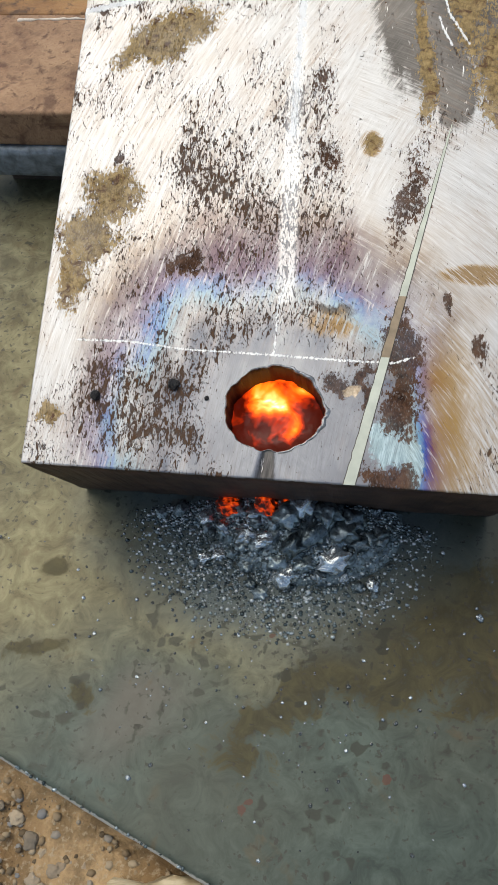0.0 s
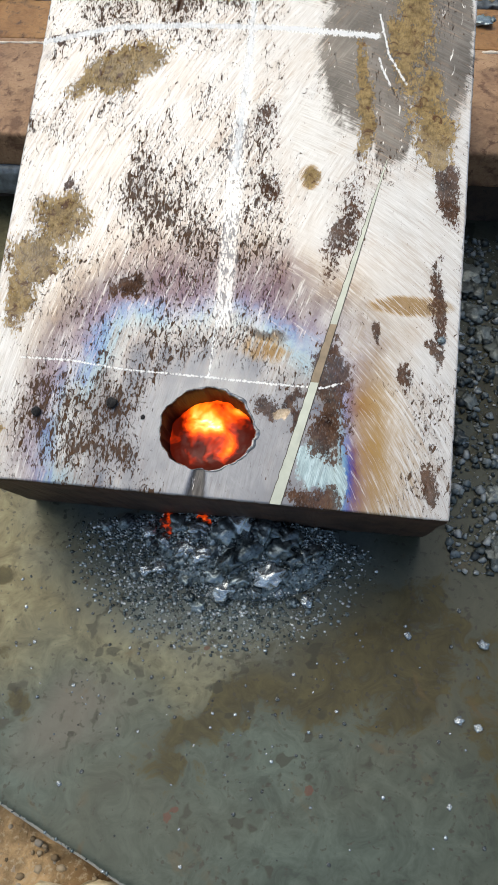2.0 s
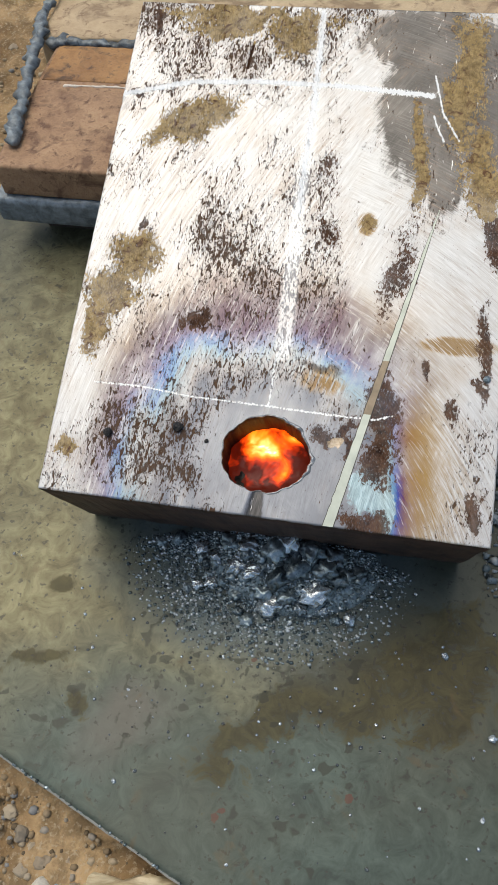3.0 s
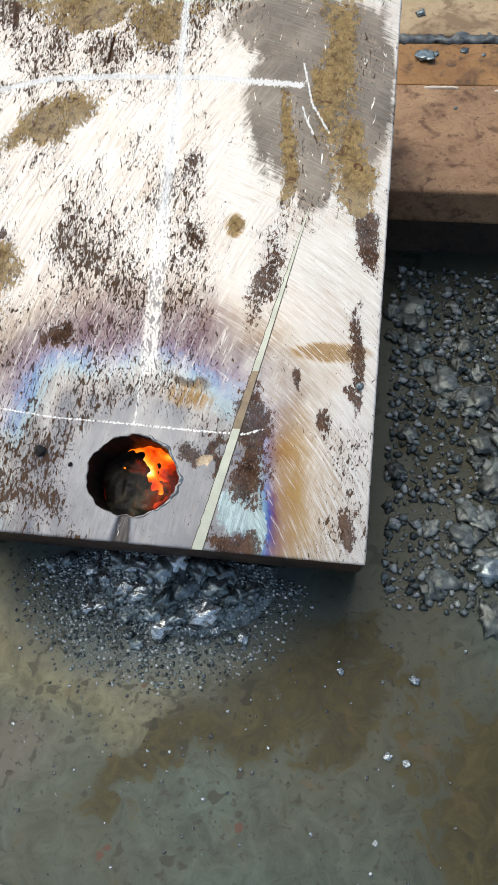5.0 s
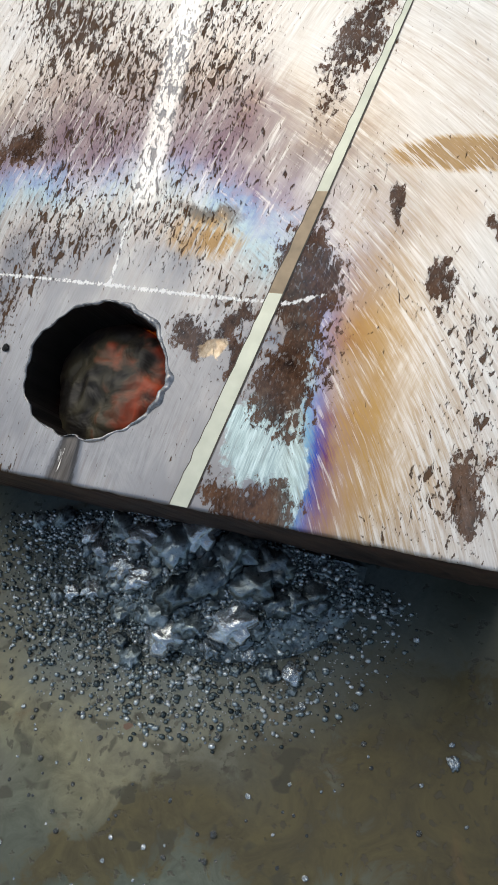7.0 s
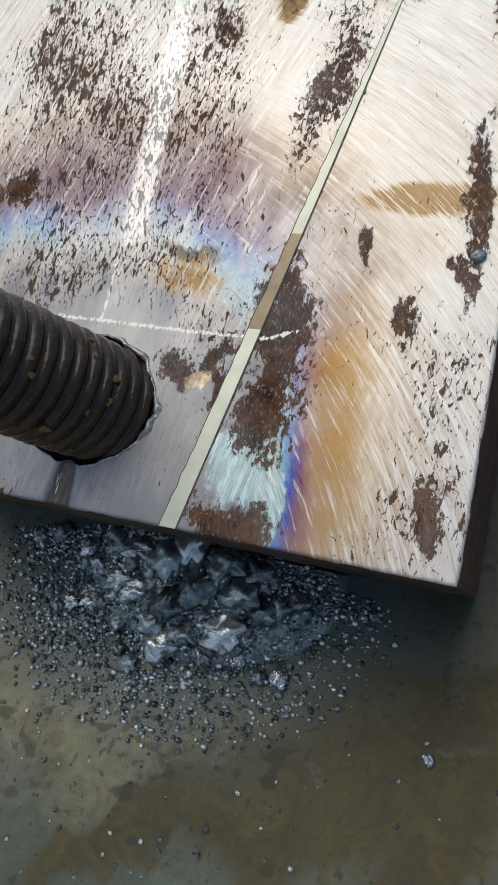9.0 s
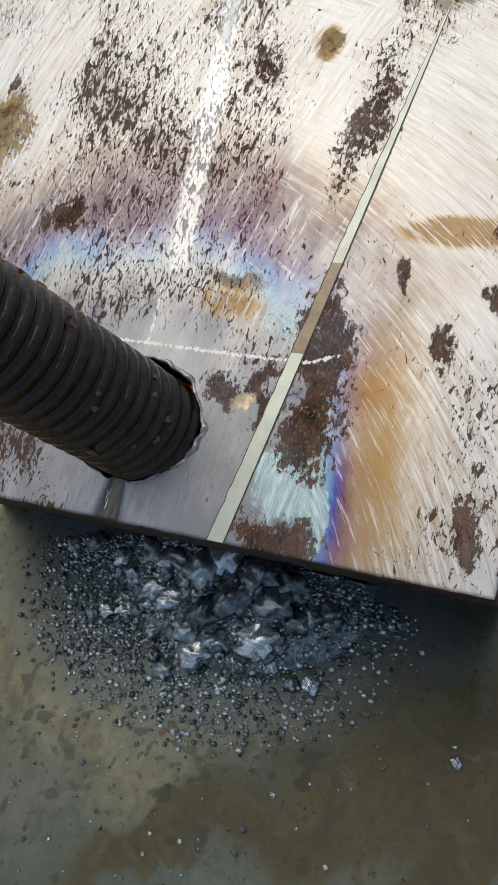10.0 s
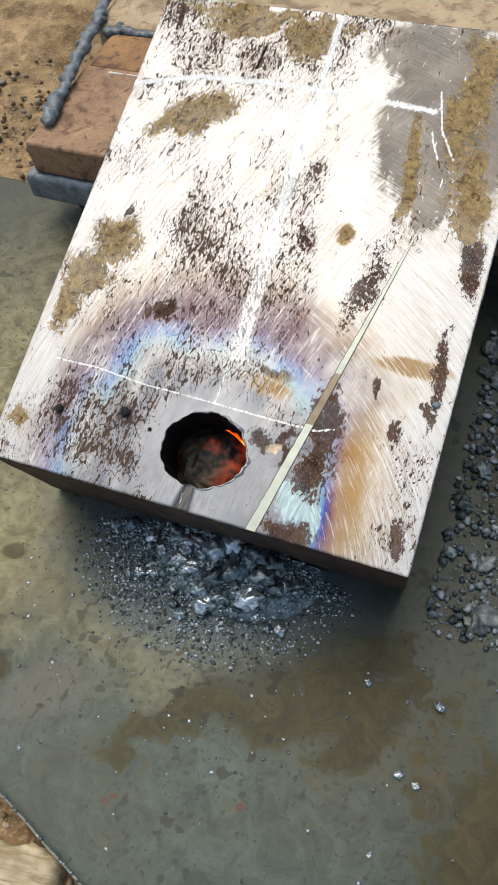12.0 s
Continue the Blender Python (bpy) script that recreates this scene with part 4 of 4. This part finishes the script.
packing2 = part("packing_steel", rounded_box((-0.22, 0.375, -0.02), (0.62, 0.60, 0.0435), 0.002, 2, 0.0006, 10, 3), SCALE_DARK)
tagged(packing2, "dark rusty packing steel that carries the rear plate", "steel block")

# ---- slag heap in front of the block ----
rng = random.Random(5)
LUMPS = []
for k in range(9):
    me = bpy.data.meshes.new("slag_lump")
    bm = lump(k + 1, 3, 0.62, 0.8, 1.7)
    bm.to_mesh(me)
    bm.free()
    me.polygons.foreach_set("use_smooth", [True] * len(me.polygons))
    LUMPS.append(me)


def lay(mesh, mat_, name, x, y, z, size, label, category, group, squash=0.8):
    ob = new(name, mesh.copy() if not mesh.materials else mesh)
    if not mesh.materials:
        ob.data.materials.append(mat_)
    ob.matrix_world = pose(x, y, z, rng.uniform(-14, 14), rng.uniform(-14, 14), rng.uniform(0, 360)) @ Matrix.Diagonal((size, size * rng.uniform(0.75, 1.2), size * squash * rng.uniform(0.7, 1.2), 1))
    return tagged(ob, label, category, group)


def dressed(mat_):
    out = []
    for me in LUMPS:
        c = me.copy()
        c.materials.append(mat_)
        out.append(c)
    return out


# BRIGHT repeats the lumps in a paler colour that carries highlights
HEAP, COLD, BRIGHT = dressed(SLAG), dressed(SLAG_RUSTED), dressed(BEADS)


def pile(x, y):
    """Height of the fused slag heap over the plate."""
    return 0.0170 * max(0.0, 1 - ((x - 0.014) / 0.046) ** 2 - ((y - 0.014) / 0.030) ** 2) ** 0.8 if y < 0.014 else 0.0170 * max(0.0, 1 - ((x - 0.014) / 0.046) ** 2) ** 0.8


def build_heap():
    verts, nx, ny = [], 150, 70
    for i in range(nx):
        for j in range(ny):
            x, f = -0.034 + 0.096 * i / (nx - 1), j / (ny - 1)
            y = -0.018 + 0.042 * f
            h = pile(x, y)
            knob = noise.noise(Vector((x * 190, y * 190, 2))) + 0.7 * abs(noise.noise(Vector((x * 420, y * 420, 5)))) + 0.4 * noise.noise(Vector((x * 900, y * 900, 7)))
            z = h + 0.0030 * knob * min(1.0, h / 0.004) - 0.0006
            verts.append((x, min(y, 0.0240 - 0.318 * max(z, 0)), z))
    faces = [(i * ny + j, (i + 1) * ny + j, (i + 1) * ny + j + 1, i * ny + j + 1) for i in range(nx - 1) for j in range(ny - 1)]
    tagged(solid("slag_cake", verts, faces, SLAG_FUSED), "fused dark blue-grey cake of slag lying against the block", "slag")


build_heap()
for x, y, size in ((0.0273, -0.0054, 0.0058), (0.0340, -0.0050, 0.0030), (0.0066, -0.0131, 0.0048), (0.0100, -0.0030, 0.0062), (0.0180, 0.0050, 0.0066), (0.0310, 0.0060, 0.0056), (-0.0040, 0.0000, 0.0052), (-0.0130, 0.0040, 0.0046),
                   (0.0050, 0.0100, 0.0060), (-0.0080, 0.0130, 0.0056), (0.0240, 0.0130, 0.0060), (0.0400, 0.0020, 0.0042), (-0.0252, 0.0081, 0.0046), (-0.0482, 0.0180, 0.0040), (0.0150, -0.0090, 0.0044), (0.0210, -0.0130, 0.0036),
                   (-0.0262, -0.0041, 0.0033), (-0.0120, -0.0090, 0.0034), (0.0480, 0.0090, 0.0036), (-0.0350, 0.0140, 0.0040), (-0.0580, 0.0150, 0.0026), (0.0120, 0.0160, 0.0062), (0.0360, 0.0130, 0.0050), (-0.0200, 0.0160, 0.0050), (0.0020, -0.0080, 0.0040)):
    # paler lumps picked here to read as highlights on the heap
    mesh = (BRIGHT if rng.random() < (0.35 if size < 0.0042 else 0.1) or x == 0.0273 or x == 0.0066 else HEAP)[rng.randrange(9)]
    lay(mesh, SLAG, "slag_lump", x, y, pile(x, y) - 0.0003 - 0.25 * size * (pile(x, y) > 0.001), size, "glossy dark blue-grey lump of slag heaped on the plate", "slag", "slag lumps before the block")
for k in range(120):
    x, y = rng.gauss(0.010, 0.027), 0.004 + rng.gauss(0, 0.011)
    if y > 0.018:
        continue
    size = 0.0010 + 0.0026 * rng.random() ** 2
    # about a fifth are pale, again as painted highlights
    lay((BRIGHT if rng.random() < 0.22 else HEAP)[rng.randrange(9)], SLAG, "slag_lump", x, y, pile(x, y) - 0.2 * size, size, "small glossy blue-grey lump of slag heaped on the plate", "slag", "slag lumps before the block")
EMBERS = []
for x, y, size in ((-0.0235, 0.0165, 0.0062), (-0.0060, 0.0170, 0.0046), (0.0060, 0.0175, 0.0040)):
    me = LUMPS[rng.randrange(9)].copy()
    me.materials.append(EMBER)
    hot = lay(me, EMBER, "hot_slag", x, y, pile(x, y) - 0.0008, size, "red-hot lump of slag at the foot of the block", "slag", "hot slag")
    EMBERS.append((hot, hot.matrix_world.copy()))


def grains(name, points, mat_, label, seed, jag=0.30):
    """Countless small beads as one object."""
    bm = bmesh.new()
    bmesh.ops.create_icosphere(bm, subdivisions=1, radius=1.0)
    base = np.array([v.co[:] for v in bm.verts])
    tris = np.array([[v.index for v in f.verts] for f in bm.faces])
    bm.free()
    rs = np.random.RandomState(seed)
    verts, faces = [], []
    for k, (x, y, z, r) in enumerate(points):
        shape = base * (1 + jag * (rs.rand(len(base), 1) - 0.5)) * (r * np.array([rs.uniform(0.8, 1.4), rs.uniform(0.8, 1.2), rs.uniform(0.7, 1.1)]))
        verts.append(shape + np.array([x, y, z + r * 0.6]))
        faces.append(tris + k * len(base))
    ob = solid(name, np.concatenate(verts), np.concatenate(faces).tolist(), mat_)
    return tagged(ob, label, "slag", kind="stuff")


def bead_material(name, shade, rough, metal):
    m, nt, sh = material(name)
    vary = put(nt, "ShaderNodeNewGeometry", out=8)
    colour = ramp(nt, vary, [(0.0, (0.045, 0.060, 0.066)), (0.35, (0.17, 0.215, 0.225)), (0.65, (0.40, 0.47, 0.50)), (1.0, (0.82, 0.86, 0.87))])
    finish(nt, sh, mix(nt, 1.0, colour, (shade, shade, shade), "MULTIPLY"), rough, metal)
    return m


rs = np.random.RandomState(3)
points = []
while len(points) < 14000:
    a, r = rs.uniform(0, 2 * np.pi), 1.2 * rs.beta(2.0, 1.9)
    x, y = 0.002 + 0.066 * r * math.cos(a), 0.010 + 0.046 * r * math.sin(a) * (1.0 if math.sin(a) < 0 else 0.3)
    if y > 0.024 or rs.rand() < 0.25 * (x > 0.03):
        continue
    points.append((x, y, pile(x, y), 0.00022 + 0.00085 * rs.rand() ** 3.2))
BEAD_MESHES = []
for k in range(5):
    bm = lump(200 + k, 2, 0.14, 0.85)
    me = bpy.data.meshes.new("slag_bead")
    bm.to_mesh(me)
    bm.free()
    me.polygons.foreach_set("use_smooth", [True] * len(me.polygons))
    me.materials.append(BEADS if k < 2 else SHOT)
    BEAD_MESHES.append(me)
beads = 0
while beads < 260:
    x, y = rs.normal(-0.005, 0.075), rs.normal(-0.040, 0.045)
    if not (-0.137 - 0.377 * x < y < 0.012 and -0.15 < x < 0.16):
        continue
    bead = lay(BEAD_MESHES[rs.randint(5)], BEAD, "slag_bead", x, y, -0.0001, 0.00042 + 0.00062 * rs.rand() ** 2.2, "tiny round bead of slag stuck to the plate", "slag", "slag beads on the plate", 0.9)
    beads += 1
for k in range(46):
    x = rs.uniform(-0.11, 0.0)
    points.append((x, -0.1446 - 0.377 * x + 0.0006 * rs.rand(), -0.0004, 0.00035 + 0.0007 * rs.rand() ** 2))
GRAINS = bead_material("slag_grains", 0.85, 0.22, 0.6)
grains("slag_grains", points, GRAINS, "fine dark and silvery slag beads sprayed over the plate", 4)

# ---- cold slag beside the block ----
for k in range(205):
    x, y = 0.110 + 0.135 * rng.random(), 0.052 + 0.155 * rng.random()
    if rng.random() < 0.22:
        x, y = rng.gauss(0.168, 0.016), rng.gauss(0.034, 0.012)
    elif rng.random() < 0.30:
        x, y = rng.gauss(0.160, 0.026), rng.gauss(0.115, 0.028)
    if x < 0.108 or y > 0.218 or fbm(np.array(x * 42), np.array(y * 42), 91, 2) < 0.36:
        continue
    size = 0.0018 + 0.0068 * rng.random() ** 2.4
    lay((COLD if rng.random() < 0.9 else HEAP)[rng.randrange(9)], SLAG_RUSTED, "slag_lump", x, y, -0.0004 - 0.15 * size, size, "dull dark grey lump of cold slag on the plate", "slag", "cold slag beside the block", 0.55)
points = [(0.112 + 0.12 * rs.rand(), 0.01 + 0.22 * rs.rand(), 0, 0.0003 + 0.0022 * rs.rand() ** 4) for k in range(5200)]
grains("slag_grit", points, bead_material("slag_grit", 0.42, 0.45, 0.15), "dark slag grit lying among the cold lumps", 6, 1.0)
for x, y, size in ((0.1284, -0.0243, 0.0024), (0.1255, -0.0605, 0.0017), (0.1172, -0.0587, 0.0019), (0.1133, -0.0932, 0.0013), (0.0514, -0.0208, 0.0011), (-0.0518, -0.1053, 0.0011)):
    lay(BRIGHT[rng.randrange(9)], BEADS, "slag_chip", x, y, -0.0002, size, "small silvery chip of slag on the plate", "slag", "slag chips", 0.6)
chip = lay(HEAP[2], SLAG, "slag_chip", 0.121, 0.349, 0.0648, 0.0065, "flat blue-black chip of slag on the slab", "slag", "slag chips", 0.35)
for x, y, size in ((0.128, 0.352, 0.0022), (0.146, 0.356, 0.0024), (0.118, 0.392, 0.0030), (0.158, 0.352, 0.0016), (0.140, 0.300, 0.0014)):
    lay(HEAP[rng.randrange(9)], SLAG, "slag_chip", x, y, 0.0643 if y < 0.37 else 0.0670, size, "small dark chip of slag on the slab", "slag", "slag chips", 0.6)

# ---- stones, wood and litter on the dirt ----
PEBBLES = []
for k in range(6):
    bm = lump(30 + k, 3, 0.5, 0.75, 1.1)
    me = bpy.data.meshes.new("pebble")
    bm.to_mesh(me)
    bm.free()
    me.polygons.foreach_set("use_smooth", [True] * len(me.polygons))
    me.materials.append(STONE)
    PEBBLES.append(me)
for x, y, size in ((-0.0788, -0.1420, 0.0034), (-0.0885, -0.1480, 0.0028), (-0.0860, -0.1370, 0.0024), (-0.0930, -0.1330, 0.0034), (-0.0740, -0.1560, 0.0026), (-0.1010, -0.1250, 0.0030), (-0.0700, -0.1480, 0.0020)):
    lay(PEBBLES[rng.randrange(6)], STONE, "pebble", x, y, -0.0176, size, "small rounded grey-brown pebble on the dirt", "stone", "pebbles")
for k in range(50):
    side = rng.random()
    x, y = (rng.uniform(-0.38, -0.235), rng.uniform(0.26, 0.52)) if side < 0.6 else (rng.uniform(-0.20, -0.05), 0)
    if side >= 0.6:
        y = -0.155 - 0.377 * x - rng.uniform(0.004, 0.06)
    lay(PEBBLES[rng.randrange(6)], STONE, "pebble", x, y, -0.0155 if side < 0.6 else -0.0172, (0.0012 + 0.0058 * rng.random() ** 2.2) * (0.7 if side < 0.6 else 0.55), "small rounded grey-brown pebble on the dirt", "stone", "pebbles")
block_of_wood = part("wood_offcut", rounded_box((-0.021, -0.042, -0.02), (0.021, 0.0, 0.0), 0.004, 2, 0.0032, 8, 3), WOOD)
block_of_wood.matrix_world = pose(-0.0345, -0.1405, -0.0060, 3, 0, 10)
tagged(block_of_wood, "pale weathered wood offcut under the plate's edge", "wood block")
scrap = thing("plaster_scrap", "white and blue scrap of painted plaster on the dirt", "litter")
a = part("white_flake", lump(51, 2, 0.4, 0.5), plain("white_plaster", (0.62, 0.57, 0.49), 0.9), scrap)
a.matrix_local = pose(-0.0765, -0.1525, -0.016) @ Matrix.Diagonal((0.0045, 0.0045, 0.0045, 1))
b = part("blue_flake", lump(52, 2, 0.4, 0.5), plain("blue_paint", (0.23, 0.33, 0.44), 0.7), scrap)
b.matrix_local = pose(-0.0695, -0.1535, -0.016) @ Matrix.Diagonal((0.0035, 0.0042, 0.0038, 1))


def grit_material():
    m, nt, sh = material("dirt_grit")
    vary = put(nt, "ShaderNodeNewGeometry", out=8)
    colour = ramp(nt, vary, [(0.0, (0.09, 0.065, 0.04)), (0.4, (0.24, 0.175, 0.105)), (0.75, (0.36, 0.29, 0.20)), (1.0, (0.20, 0.20, 0.20))])
    finish(nt, sh, colour, 0.9, 0.0, None, 0.0, 0.25)
    return m


points = []
for k in range(2600):
    x = rs.uniform(-0.24, 0.02)
    points.append((x, -0.150 - 0.377 * x - 0.085 * rs.rand(), -0.0168, 0.0004 + 0.0017 * rs.rand() ** 4))
for k in range(1500):
    points.append((rs.uniform(-0.42, -0.236), rs.uniform(0.25, 0.56), -0.0155, 0.0006 + 0.0024 * rs.rand() ** 3.5))
grit = grains("dirt_grit", points, grit_material(), "loose tan and brown grit on the dirt", 9)
grit["category"] = "gravel"


# ---- threaded rod that is pushed into the hole ----
def build_rod():
    root = thing("threaded_rod", "oily black threaded steel rod with rust flakes", "threaded rod")
    radius, pitch, depth, length, around, per = 0.0160, 0.0041, 0.0013, 0.30, 40, 8
    rings = int(length / pitch * per)
    verts, faces = [], []
    for r in range(rings + 1):
        z = length * r / rings
        for s in range(around):
            a = 2 * math.pi * s / around
            ph = (z / pitch + s / around) % 1.0
            crest = min(1.0, max(0.0, 1.9 * abs(2 * ph - 1) - 0.25))
            rad = radius - depth * (1 - crest)
            rad = min(rad, radius - 0.0030 + z * 1.1) + 0.00012 * noise.noise(Vector((math.cos(a) * 3, math.sin(a) * 3, z * 300)))
            verts.append((rad * math.cos(a), rad * math.sin(a), z))
    for r in range(rings):
        for s in range(around):
            faces.append((r * around + s, r * around + (s + 1) % around, (r + 1) * around + (s + 1) % around, (r + 1) * around + s))
    faces += [tuple(range(around))[::-1], tuple(rings * around + s for s in range(around))]
    solid("shaft", verts, faces, THREAD, root)
    r2 = random.Random(8)
    for k in range(36):
        a, z = radians(r2.uniform(0, 360)), 0.026 + 0.075 * r2.random() ** 1.4
        size = r2.uniform(0.0004, 0.0013)
        flake = part("flake", lump(60 + k, 1, 0.5, 0.5), FLAKE, root, "yellow-brown rust flake", False)
        flake.matrix_local = Matrix.Translation((0.0155 * math.cos(a), 0.0155 * math.sin(a), z)) @ Vector((math.cos(a), math.sin(a), 0)).to_track_quat("Z", "Y").to_matrix().to_4x4() @ Matrix.Diagonal((size, size * 1.4, size * 0.7, 1))
    return root


rod = build_rod()


def held(tip, way):
    """The rod's pose: tip and direction up along it, in the block's space."""
    return BLOCK @ Matrix.Translation(tip) @ Vector(way).normalized().to_track_quat("Z", "Y").to_matrix().to_4x4()


def motions():
    rest = pose(-0.75, 0.05, 0.004, -90, 0, 30)
    walk(rod, [(0, rest), (6.0, rest), (6.9, held((-0.42, 0.08, 0.16), (-0.85, -0.12, 0.5))), (7.3, held((-0.15, 0.062, 0.045), (-0.82, -0.14, 0.56))),
               (7.5, held((-0.036, 0.045, 0.009), (-0.80, -0.14, 0.58))), (7.6, held((-0.012, 0.037, 0.000), (-0.78, -0.08, 0.62))), (7.7, held((0.009, 0.029, -0.009), (-0.72, 0.02, 0.69))),
               (8.2, held((0.008, 0.028, -0.016), (-0.50, 0.03, 0.86))), (9.3, held((0.012, 0.028, -0.020), (-0.37, 0.05, 0.93))), (10.0, held((0.009, 0.025, -0.020), (-0.31, 0.12, 0.94))),
               (10.5, held((0.005, 0.026, -0.020), (-0.23, 0.09, 0.97))), (10.8, held((-0.001, 0.031, -0.019), (-0.14, 0.05, 0.99))), (10.9, held((-0.003, 0.032, -0.016), (-0.20, 0.08, 0.97))),
               (11.0, held((-0.008, 0.039, 0.006), (-0.34, 0.15, 0.92))), (11.1, held((-0.038, 0.052, 0.052), (-0.42, 0.17, 0.88))), (11.2, held((-0.105, 0.07, 0.095), (-0.6, 0.15, 0.78))),
               (11.5, held((-0.45, 0.10, 0.16), (-0.8, 0.0, 0.6))), (11.8, pose(-0.75, 0.05, 0.05, -90, 0, 30)), (12.0, rest)])
    # the hot lumps are lowered out of view to stand for their dimming glow
    for hot, at in EMBERS:
        drop = lambda d: Matrix.Translation((0, 0, -d)) @ Matrix.LocRotScale(at.to_translation(), at.to_quaternion(), None)
        walk(hot, [(0, drop(0)), (1.4, drop(0.0024)), (2.5, drop(0.0070)), (3.7, drop(0.0120)), (5.5, drop(0.0130)), (12.0, drop(0.0130))])
    # the melt sinks and its crust rises over it, in place of fading emission
    level = lambda d, rx=0, ry=0: BLOCK @ pose(HOLE_X, HOLE_Y, d, rx, ry, 0)
    walk(pool, [(0, level(-0.0170)), (3.7, level(-0.0185)), (6.0, level(-0.0235)), (12.0, level(-0.0250))])
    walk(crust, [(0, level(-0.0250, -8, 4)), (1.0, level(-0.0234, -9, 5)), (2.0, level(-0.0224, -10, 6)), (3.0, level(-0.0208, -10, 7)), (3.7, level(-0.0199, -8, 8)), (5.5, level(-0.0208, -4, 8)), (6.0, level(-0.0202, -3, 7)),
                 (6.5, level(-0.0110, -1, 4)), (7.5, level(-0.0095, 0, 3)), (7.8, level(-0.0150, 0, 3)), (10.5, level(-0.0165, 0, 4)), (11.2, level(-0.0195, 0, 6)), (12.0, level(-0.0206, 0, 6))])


motions()
